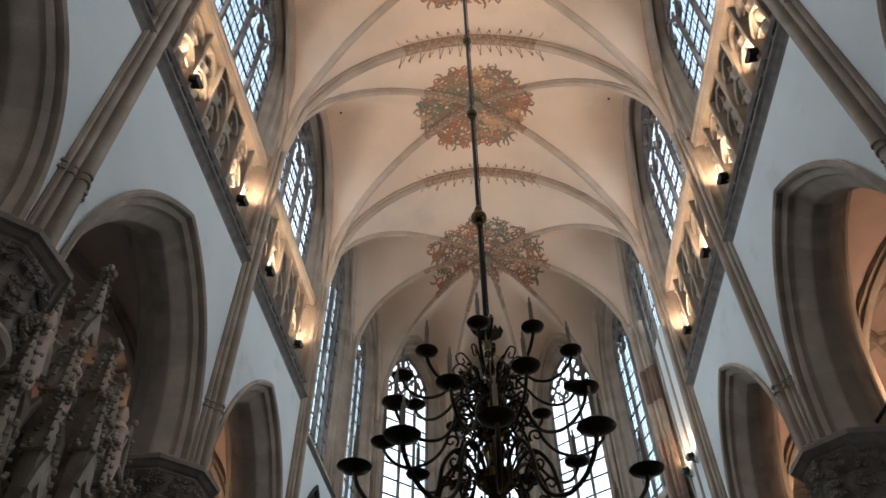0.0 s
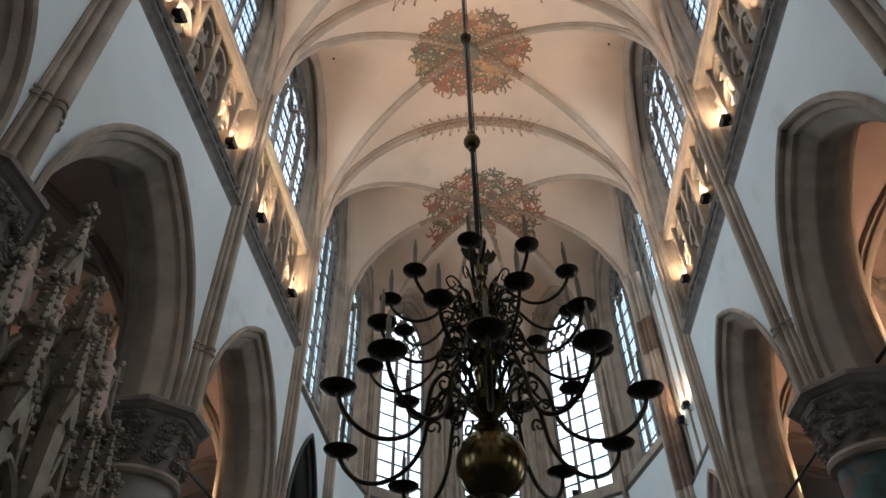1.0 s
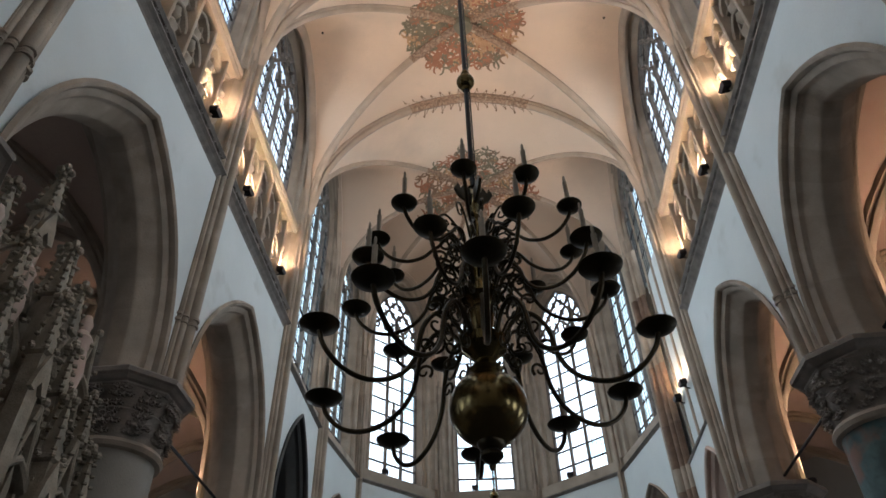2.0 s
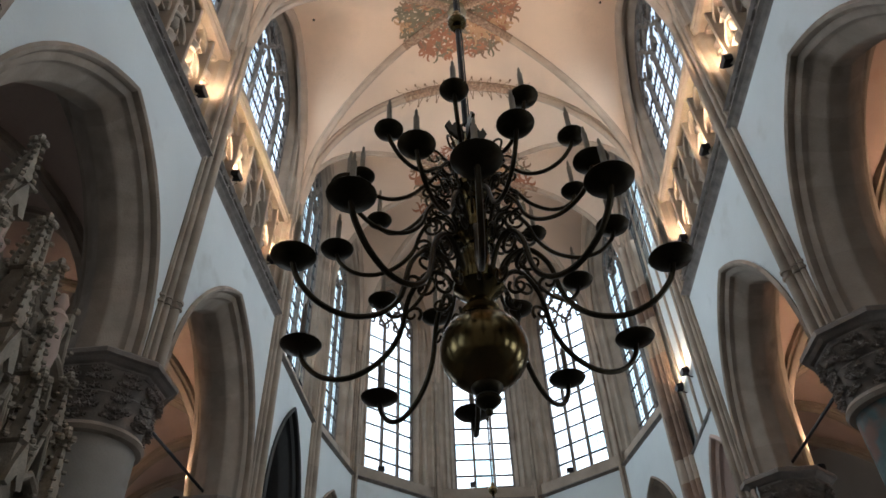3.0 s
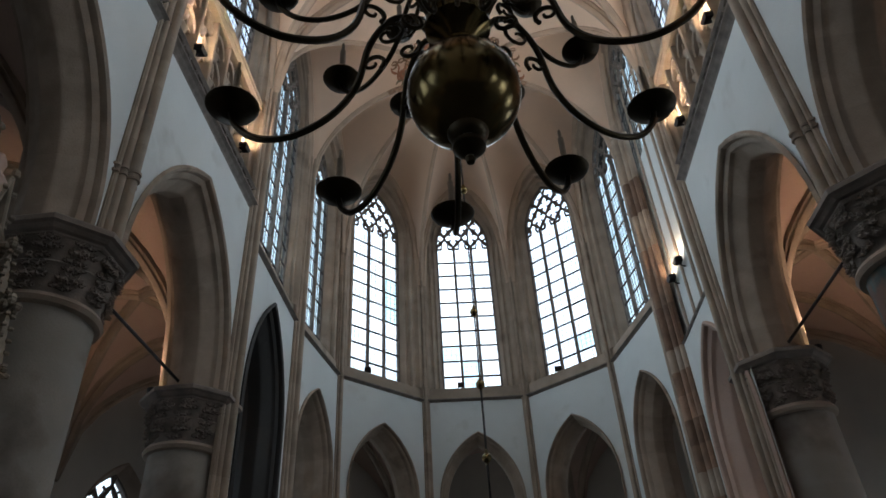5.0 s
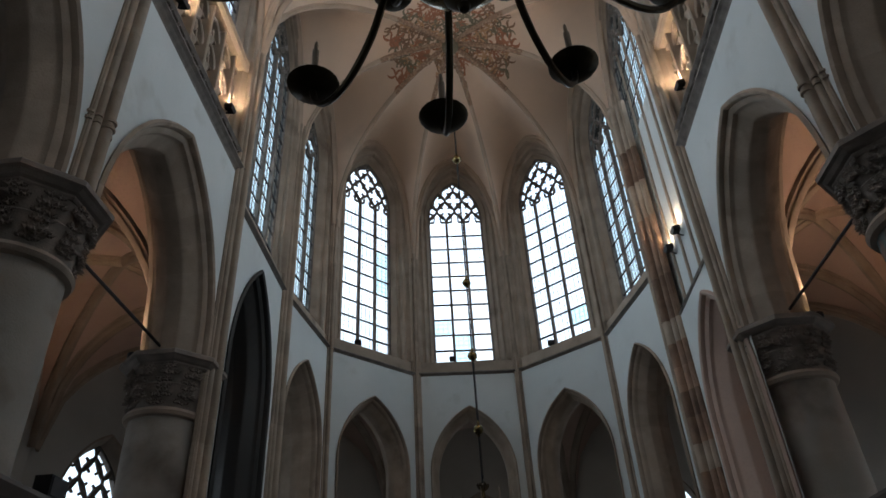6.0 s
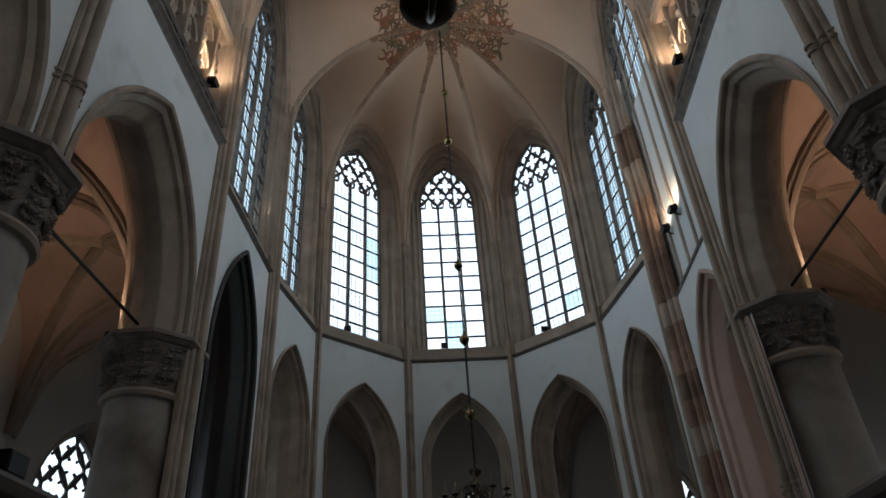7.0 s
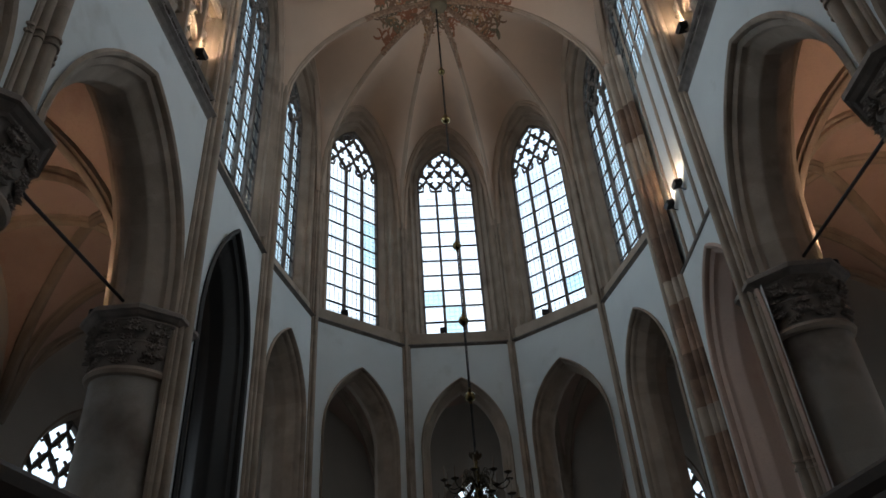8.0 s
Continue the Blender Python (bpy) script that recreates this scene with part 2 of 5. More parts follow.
def pierced_wall(solid, fr, curve, z0, z1, depth_front, depth_back, half=None, ztop=None):
    """Front and back faces of a wall with an arched opening. curve: (s, z) from the left foot to the right foot."""
    half = fr.length / 2 if half is None else half
    n = len(curve)
    rim = []
    for i, (s, z) in enumerate(curve):
        if i <= 1:
            rim.append((-half, z))
        elif i >= n - 2:
            rim.append((half, z))
        else:
            rim.append((s, z1))
    for d, flip in ((depth_front, False), (depth_back, True)):
        solid.grid([[fr.at(s, d, z) for s, z in curve], [fr.at(s, d, z) for s, z in rim]], flip=flip)
        solid.add([fr.at(-half, d, curve[1][1]), fr.at(-half, d, z1), fr.at(curve[2][0], d, z1)], [(0, 1, 2)])
        solid.add([fr.at(half, d, curve[1][1]), fr.at(half, d, z1), fr.at(curve[-3][0], d, z1)], [(0, 1, 2)])
        if z0 < curve[0][1] - 0.01:
            solid.add([fr.at(-half, d, z0), fr.at(half, d, z0), fr.at(half, d, curve[0][1]), fr.at(-half, d, curve[0][1])], [(0, 1, 2, 3)])
    return solid


def moulding(solid, fr, half, spring, rise, base, profile, n=14):
    """Arch orders: profile of (offset, depth) swept round the arch and down its jambs."""
    rows = [[fr.at(s, d, z) for s, z in pointed(half, spring, rise, n, base, off)] for off, d in profile]
    return solid.grid(rows)


CENTRE = (0.0, 12.0)
FRAMES = {}
for k in range(5):
    FRAMES["north", k] = Wall_frame((-X, LEFT[k]), (-X, LEFT[k + 1]), CENTRE)
    FRAMES["south", k] = Wall_frame((X, RIGHT[k]), (X, RIGHT[k + 1]), CENTRE)
ring = [(X, RIGHT[5])] + APSE + [(-X, LEFT[5])]
for k in range(5):
    FRAMES["apse", k] = Wall_frame(ring[k], ring[k + 1], (0, 20.0))

# the arch of each bay: half width, springing, rise, foot
ARCH = {}
for key_ in FRAMES:
    ARCH[key_] = (2.2, 7.35, 3.3, Z_CAP)
for k in range(5):
    ARCH["apse", k] = (1.36, 7.75, 2.2, 0.0)
ARCH["north", 4] = (1.45, 7.6, 2.95, 0.0)
ARCH["south", 4] = (1.55, 6.3, 2.5, 0.0)
STRING = {key_: Z_STRING if key_[0] != "apse" and key_[1] < 4 else 11.2 for key_ in FRAMES}
STRING["south", 4] = 9.2
# the last south arch stands off the middle of its bay
ARCH_FRAMES = dict(FRAMES)
ARCH_FRAMES["south", 4] = Wall_frame((X + 0.004, 15.36), (X + 0.004, 18.56), CENTRE)
DARK_ARCH = ("north", 4)

ORDERS = [(0.0, 0.0), (0.03, -0.06), (-0.02, -0.12), (-0.07, -0.08), (-0.09, 0.0), (-0.09, 0.05), (-0.14, 0.07), (-0.19, 0.13), (-0.2, 0.22), (-0.22, 0.26), (-0.25, 0.28),
          (-0.37, 0.5), (-0.4, 0.53), (-0.41, 0.58), (-0.41, 0.92), (-0.4, 0.97), (-0.37, 1.0), (-0.25, 1.22), (-0.2, 1.28), (-0.17, 1.36), (-0.09, 1.44), (-0.09, 1.5), (0.0, 1.5)]

for (side, k), fr in ARCH_FRAMES.items():
    half, spring, rise, base = ARCH[side, k]
    wall = Solid()
    curve = pointed(half, spring, rise, 14, base)
    low = Z_CAP if base > 1 else 0.0
    pierced_wall(wall, fr, curve, low, STRING[side, k], 0.0, WALL)
    structure("wall_%s_%d" % (side, k + 1), wall, PLASTER, "white limewashed nave wall above the arcade", "wall")
    prof = [(o, d * WALL / 1.5) for o, d in ORDERS] if side != "apse" else [(o * 0.62, d * WALL / 1.5) for o, d in ORDERS]
    mat = BLACK if (side, k) == DARK_ARCH else AISLE if (side, k) == ("south", 4) else STONE_GREY
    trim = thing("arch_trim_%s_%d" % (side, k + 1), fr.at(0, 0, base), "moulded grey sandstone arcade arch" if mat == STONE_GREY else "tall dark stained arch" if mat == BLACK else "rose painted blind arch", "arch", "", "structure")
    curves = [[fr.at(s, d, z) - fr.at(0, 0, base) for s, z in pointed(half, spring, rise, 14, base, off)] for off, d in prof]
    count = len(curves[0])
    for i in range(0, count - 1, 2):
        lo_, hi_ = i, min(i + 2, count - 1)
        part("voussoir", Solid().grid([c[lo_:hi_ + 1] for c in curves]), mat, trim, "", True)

structure("wall_south_end", Solid().box((X + 0.004, 18.562, 0), (X + WALL, RIGHT[5] + 0.1, STRING["south", 4])), PLASTER, "white limewashed wall beside the last south arch", "wall")

# ---- vaults ----
def vault_cells(key, corners, name, label, crown=21.65, rise=0.4, size=1.0, mat=None, n=16, walls=(), sag=()):
    """The webs of one vault round its key. walls: the cells that run on outwards into the window reveals."""
    web = Solid()
    m = len(corners)
    mid = Vector((*key, 0))
    for i in range(m):
        a, b = corners[i], corners[(i + 1) % m]
        rows = [[cell(key, a, b, s / n, t / n * 2 - 1, crown, rise, size, 0.45 if i in sag else 0.0) for t in range(n + 1)] for s in range(n + 1)]
        if i in walls:
            edge = Vector((b[0] - a[0], b[1] - a[1], 0)).normalized()
            out = Vector((edge.y, -edge.x, 0))
            if out.dot(Vector((*a, 0)) - mid) < 0:
                out = -out
            rows.append([p + out * 0.15 for p in rows[-1]])
        web.grid(rows)
    return structure(name, web, mat or VAULT, label, "ceiling", True)


RIB = [(-0.15, 0.06), (-0.15, -0.06), (-0.09, -0.10), (-0.11, -0.16), (-0.07, -0.22), (0.0, -0.25), (0.07, -0.22), (0.11, -0.16), (0.09, -0.10), (0.15, -0.06), (0.15, 0.06)]


def rib_sweep(solid, path, profile=RIB, scale=1.0):
    """A moulded bar along a path; the profile hangs below it."""
    flat = (path[-1] - path[0])
    flat.z = 0
    flat.normalize()
    across = Vector((-flat.y, flat.x, 0))
    rows = []
    for i, p in enumerate(path):
        ahead = (path[min(i + 1, len(path) - 1)] - path[max(i - 1, 0)]).normalized()
        up = ahead.cross(across)
        if up.z < 0 or (abs(up.z) < 1e-6):
            up = -up
        rows.append([p + across * (w * scale) + up * (h * scale) for w, h in profile])
    return solid.grid(rows)


def rib(path, label="grey sandstone vault rib", scale=1.0, mat=None):
    r = Solid()
    rib_sweep(r, path, scale=scale)
    return structure("vault_rib_trim", r, mat or RIB_STONE, label, "vault rib", True)


def vault_keys(k):
    return (0.0, (LEFT[k] + LEFT[k + 1] + RIGHT[k] + RIGHT[k + 1]) / 4)


for k in range(4):
    corners = [(-X, LEFT[k]), (-X, LEFT[k + 1]), (X, RIGHT[k + 1]), (X, RIGHT[k])]
    key = vault_keys(k)
    vault_cells(key, corners, "ceiling_%d" % (k + 1), "cream plastered nave rib vault", walls=(0, 2))
    for c in range(4):
        rib([cell(key, corners[c], corners[c - 3], 1 - i / 20, -1) for i in range(21)], "pale sandstone diagonal rib", 0.72)
    rib([cell(key, corners[1], corners[2], 1, i / 16 - 1) for i in range(33)], "broad pale transverse vault rib", 0.95)
    for c in (0, 2):
        rib([cell(key, corners[c], corners[c + 1], 1, i / 16 - 1) for i in range(33)], "grey wall rib framing a window")
choir = [(-X, LEFT[4]), (-X, LEFT[5]), APSE[3], APSE[2], APSE[1], APSE[0], (X, RIGHT[5]), (X, RIGHT[4])]
vault_cells(KEY, choir, "ceiling_choir", "cream plastered choir vault with radiating ribs", walls=(0, 1, 2, 3, 4, 5, 6), sag=(2, 3, 4))
for c in range(8):
    rib([cell(KEY, choir[c], choir[c - 7], 1 - i / 20, -1) for i in range(21)], "slim radiating choir rib", 0.5)
    if c < 7:
        rib([cell(KEY, choir[c], choir[c + 1], 1, i / 16 - 1, sag=0.45 if c in (2, 3, 4) else 0.0) for i in range(33)], "grey wall rib framing a window", 0.8)

# ---- clerestory ----
# sill, half width of the opening, springing, rise, lights, rows of panes
WINDOW = {}
for key_ in FRAMES:
    WINDOW[key_] = (Z_SILL, 1.86, 18.6, 2.3, 4, 7)
for k in range(5):
    WINDOW["apse", k] = (11.6, 1.06, 18.1, 1.85, 3, 10)
for k in (0, 4):
    WINDOW["apse", k] = (11.55, 1.15, 18.1, 1.95, 3, 10)
WINDOW["north", 4] = (11.55, 1.5, 18.3, 2.3, 4, 12)
WINDOW["south", 4] = (9.3, 1.5, 18.3, 2.3, 4, 12)
BLIND = {("south", 4): 8}
TINTED = {("apse", 2): ((1, 0), (1, 1), (2, 2)), ("apse", 1): ((0, 1),), ("apse", 3): ((0, 4), (0, 5), (0, 6))}     # panes given a teal tint
REVEAL = [(0.60, 0.06), (0.60, -0.03), (0.56, -0.06), (0.50, -0.03), (0.48, 0.04), (0.42, 0.10), (0.36, 0.10), (0.32, 0.06), (0.27, 0.08), (0.24, 0.15), (0.25, 0.22),
          (0.18, 0.28), (0.13, 0.26), (0.09, 0.30), (0.08, 0.38), (0.03, 0.44), (0.0, 0.5), (0.0, 0.95), (0.60, 0.95)]
SET = 0.5       # depth of the gallery wall behind the arcade face
PANE = {key_: 0.42 for key_ in FRAMES}     # and of the glass
for k in range(5):
    PANE["apse", k] = 0.5
PANE["south", 4], PANE["north", 4] = 0.16, 0.3


def strip(solid, fr, path, width, d0, d1):
    """A flat stone bar of rectangular section that follows a path in a wall's plane."""
    rows = []
    n = len(path)
    for i, (s, z) in enumerate(path):
        ds, dz = path[min(i + 1, n - 1)][0] - path[max(i - 1, 0)][0], path[min(i + 1, n - 1)][1] - path[max(i - 1, 0)][1]
        q = math.hypot(ds, dz) or 1
        u, w = -dz / q * width / 2, ds / q * width / 2
        rows.append([fr.at(s + u, d0 + width * 0.3, z + w), fr.at(s + u * 0.35, d0, z + w * 0.35), fr.at(s - u * 0.35, d0, z - w * 0.35), fr.at(s - u, d0 + width * 0.3, z - w),
                     fr.at(s - u, d1, z - w), fr.at(s + u, d1, z + w)])
    return solid.grid(rows, close_v=True)


def circle_path(c, r, lobes=0, n=32):
    """A circle, or a foiled ring with that many lobes."""
    pts = []
    for i in range(n + 1):
        a = 2 * math.pi * i / n
        q = r if not lobes else r * (0.62 + 0.38 * abs(math.cos(lobes * a / 2)))
        pts.append((c[0] + q * math.sin(a), c[1] + q * math.cos(a)))
    return pts


window_count = 0


def church_window(fr, sill, half, spring, rise, lights, rows, depth, label, light=1.0, blind=0, tinted=(), glass=None):
    """A traceried window: mullions, saddle bars, light heads, foils and leaded panes."""
    global window_count
    window_count += 1
    win = thing("window_%d" % window_count, fr.at(0, depth, sill), label, "window", kind="structure")
    rel = Matrix.Translation(-fr.at(0, depth, sill))

    def put(name, solid, mat, lab="", parent=win):
        solid.v = [tuple(rel @ Vector(p)) for p in solid.v]
        return part(name, solid, mat, parent, lab)

    w = 2 * half / lights
    face = (3, 2, 1, 0) if Vector((fr.s.y, -fr.s.x, 0)).dot(fr.n) > 0 else (0, 1, 2, 3)
    head = spring - (0.25 if lights == 3 else 0.05)
    outline = pointed(half, spring, rise, 12, sill)
    for i in range(1, lights):
        s = -half + i * w
        # in front of glass the darker stone paints in the backlit silhouette
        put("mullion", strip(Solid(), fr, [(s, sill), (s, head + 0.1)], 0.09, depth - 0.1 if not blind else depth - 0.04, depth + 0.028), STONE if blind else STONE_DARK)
    tr = Solid()
    for i in range(lights):
        s = -half + (i + 0.5) * w
        strip(tr, fr, [(s + a, z) for a, z in pointed(w / 2, head, w * 0.75, 8)], 0.075, depth - 0.03, depth + 0.05)
        for sg in (-1, 1):
            strip(tr, fr, [(s + sg * w * 0.46, head + w * 0.1), (s + sg * w * 0.2, head + w * 0.14), (s + sg * w * 0.16, head + w * 0.42)], 0.05, depth - 0.02, depth + 0.08)
    c_ = (rise * rise - half * half) / (2 * half)

    def clamp(s_, z_):
        lim = half if z_ <= spring else max(0.0, math.sqrt(max(0.0, (half + c_) ** 2 - (z_ - spring) ** 2)) - c_)
        return (max(-lim, min(lim, s_)), min(z_, spring + rise))

    for r_ in range(lights):
        zc = head + w * (0.92 + 0.74 * r_)
        if zc > spring + rise:
            break
        for i in range(-1, lights):
            s0 = (i - (lights - 2) / 2) * w + (w / 2 if r_ % 2 else 0)
            if abs(clamp(s0, zc)[0] - s0) > 0.25 * w:
                continue
            outline_, n_ = [], 28
            for j in range(n_ + 1):
                a = 2 * math.pi * j / n_
                ca, sa = math.cos(a), math.sin(a)
                q = (abs(ca) ** 1.35 + abs(sa) ** 1.35) ** (-1 / 1.35)
                outline_.append(clamp(s0 + 0.5 * w * q * ca, zc + 0.66 * w * q * sa))
            strip(tr, fr, outline_, 0.075, depth - 0.03, depth + 0.05)
            for sx, sz in ((1, 1), (1, -1), (-1, 1), (-1, -1)):
                strip(tr, fr, [clamp(s0 + sx * 0.31 * w, zc + sz * 0.40 * w), clamp(s0 + sx * 0.2 * w, zc + sz * 0.22 * w), clamp(s0 + sx * 0.13 * w, zc + sz * 0.17 * w)], 0.07, depth - 0.02, depth + 0.05)
    # tracery and frame are darkened too, as seen against the bright panes
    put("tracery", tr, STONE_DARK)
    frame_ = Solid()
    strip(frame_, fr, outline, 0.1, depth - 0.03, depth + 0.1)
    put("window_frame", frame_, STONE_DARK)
    for j in range(1 + blind, rows):
        z = sill + (head - sill) * j / rows
        put("saddle_bar", Solid().box((-half, -0.014, -0.03), (half, 0.014, 0.03), Matrix.Translation(fr.at(0, depth + 0.005, z)) @ Matrix(((fr.s.x, fr.n.x, 0, 0), (fr.s.y, fr.n.y, 0, 0), (0, 0, 1, 0), (0, 0, 0, 1)))), LEAD)
    lead = Solid()
    glass_from = sill + (head - sill) * blind / rows
    q = 0.17 if lights == 3 else 0.2
    for i in range(1, int(2 * half / q)):
        s = -half + 2 * half * i / int(2 * half / q)
        lead.prism([(s - 0.0035, depth + 0.012), (s + 0.0035, depth + 0.012), (s + 0.0035, depth + 0.03), (s - 0.0035, depth + 0.03)], lambda a, b, k_: fr.at(a, b, head + 0.3 if k_ else glass_from))
    for j in range(1, int((head - glass_from) / q)):
        z = glass_from + q * j
        lead.prism([(depth + 0.022, z - 0.003), (depth + 0.029, z - 0.003), (depth + 0.029, z + 0.003), (depth + 0.022, z + 0.003)], lambda a, b, k_: fr.at(half if k_ else -half, a, b))
    put("leading", lead, LEAD, "fine lead cames")
    base = None
    for i in range(lights):
        for j in range(blind, rows):
            if base is None:
                g = Solid().add([fr.at(-half + i * w + 0.03, depth + 0.032, glass_from + 0.02), fr.at(-half + (i + 1) * w - 0.03, depth + 0.032, glass_from + 0.02),
                                 fr.at(-half + (i + 1) * w - 0.03, depth + 0.032, glass_from - 0.02 + (head - sill) / rows), fr.at(-half + i * w + 0.03, depth + 0.032, glass_from - 0.02 + (head - sill) / rows)], [face])
                base = put("pane", g, glass or GLASS)
                base.visible_shadow = False
            else:
                p = base.copy()
                scene.collection.objects.link(p)
                if (i, j) in tinted:
                    p.data = p.data.copy()
                    p.data.materials[0] = GLASS_TEAL
                p.location = fr.s * (i * w) + Vector((0, 0, (j - blind) * (head - sill) / rows))
    top = [(s, z) for s, z in pointed(half, spring, rise, 12) if z >= head]
    g = Solid().add([fr.at(s, depth + 0.032, z) for s, z in [(-half, head)] + top + [(half, head)]], [tuple(range(len(top) + 2))[::-1] if face[0] == 0 else tuple(range(len(top) + 2))])
    put("pane", g, glass or GLASS, "traceried head pane").visible_shadow = False
    if blind:
        panel = Solid().prism([(-half, sill), (half, sill), (half, glass_from), (-half, glass_from)], lambda a, b, k_: fr.at(a, depth + (0.08 if k_ else 0.02), b))
        put("plaster_panel", panel, PLASTER, "white plastered blind panel")
    if light:
        low = glass_from + 0.5
        high = spring + rise * 0.4
        window_light(fr.at(0, depth - 0.16, (low + high) / 2), -fr.n, 2 * half * 0.78, high - low, light * 1.3)
    return win


def turned(fr, d, z):
    """The pose of a wall's own axes (along, outwards, up) at its middle."""
    return Matrix.Translation(fr.at(0, d, z)) @ Matrix(((fr.s.x, fr.n.x, 0, 0), (fr.s.y, fr.n.y, 0, 0), (0, 0, 1, 0), (0, 0, 0, 1)))


def course(fr, profile):
    """A string course: (depth, height) outline run along the wall."""
    h = fr.length / 2
    return Solid().prism(profile, lambda d, z, k: fr.at(h if k else -h, d, z))


for (side, k), fr in FRAMES.items():
    sill, half, spring, rise, lights, rows = WINDOW[side, k]
    z0 = STRING[side, k]
    gallery = side != "apse" and k < 4
    wall = Solid()
    wide = 0.45 if k == 4 and side != "apse" else 0.75 if gallery else 1.0
    pierced_wall(wall, fr, pointed(half, spring, rise, 14, sill, 0.60 * wide), sill if gallery else z0, 22.2, 0.06, PANE[side, k] + 0.13)
    structure("wall_clerestory_%s_%d" % (side, k + 1), wall, STONE, "sandstone clerestory wall round a window", "wall")
    rev = Solid()
    deep = PANE[side, k] / 0.5
    rev.grid([[fr.at(s, d * deep if 0 < d < 0.9 else PANE[side, k] + 0.13 if d > 0.9 else d, z) for s, z in pointed(half, spring, rise, 14, sill, off * wide)] for off, d in REVEAL])
    structure("window_reveal_trim_%s_%d" % (side, k + 1), rev, STONE, "moulded stone window reveal", "window reveal", True)
    pd = PANE[side, k]
    sl = course(fr, [(pd + 0.13, sill + 0.02), (0.12, sill + 0.02), (0.05, sill - 0.02), (0.05, sill - 0.1), (0.1, sill - 0.13), (0.1, sill - 0.18), (0.16, sill - 0.26), (pd + 0.13, sill - 0.27)] if gallery else [(pd + 0.13, sill + 0.02), (pd - 0.06, sill + 0.02), (pd - 0.12, sill - 0.02), (pd - 0.14, sill - 0.1), (pd - 0.08, sill - 0.18), (pd + 0.13, sill - 0.2)])
    if (side, k) not in BLIND:
        structure("window_sill_%s_%d" % (side, k + 1), sl, STONE if gallery else STONE_GREY, "sloping stone window sill", "window sill")
    if not gallery:
        st = course(fr, [(0.14, z0 + 0.12), (-0.02, z0 + 0.09), (-0.05, z0 + 0.05), (-0.02, z0), (0.1, z0)] if (side, k) in BLIND else [(0.1, z0 + 0.02), (-0.08, z0 - 0.02), (-0.1, z0 - 0.06), (-0.04, z0 - 0.1), (0.0, z0 - 0.13), (0.1, z0 - 0.13)])
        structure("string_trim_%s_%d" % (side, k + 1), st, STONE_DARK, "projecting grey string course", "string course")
    # the last bays and first apse window get the glass dimmed for darker sky
    church_window(fr, sill, half, spring, rise, lights, rows, PANE[side, k], "tall leaded gothic window with dark stone tracery", 0.0 if k == 0 and side != "apse" else 0.6 if k == 1 and side != "apse" else 0.31 if side == "apse" else 0.75 if side == "north" else 0.72, BLIND.get((side, k), 0), TINTED.get((side, k), ()), GLASS_DIM if k == 4 or (side, k) == ("apse", 0) else GLASS)

# ---- gallery: carved frieze and blind arcading ----
def leaf_lump(solid, c, u, v, w, size, rng):
    """A small carved leaf: a folded, lobed boss, spread along u and v, rising along w."""
    n = 7
    turn = rng.uniform(0, 6.28)
    rim = []
    for i in range(n * 2):
        a = turn + math.pi * i / n
        r = size * (1.0 if i % 2 == 0 else 0.62)
        rim.append(c + u * (r * math.cos(a)) + v * (r * math.sin(a)) + w * (size * (0.15 if i % 2 else 0.5)))
    solid.add([c + w * size * 0.35] + rim, [(0, i + 1, (i + 1) % (2 * n) + 1) for i in range(2 * n)])
    base = [c + u * (size * 0.7 * math.cos(turn + math.pi * i / n)) + v * (size * 0.7 * math.sin(turn + math.pi * i / n)) - w * size * 0.3 for i in range(2 * n)]
    solid.add(rim + base, [(i, i + 2 * n, (i + 1) % (2 * n) + 2 * n, (i + 1) % (2 * n)) for i in range(2 * n)])


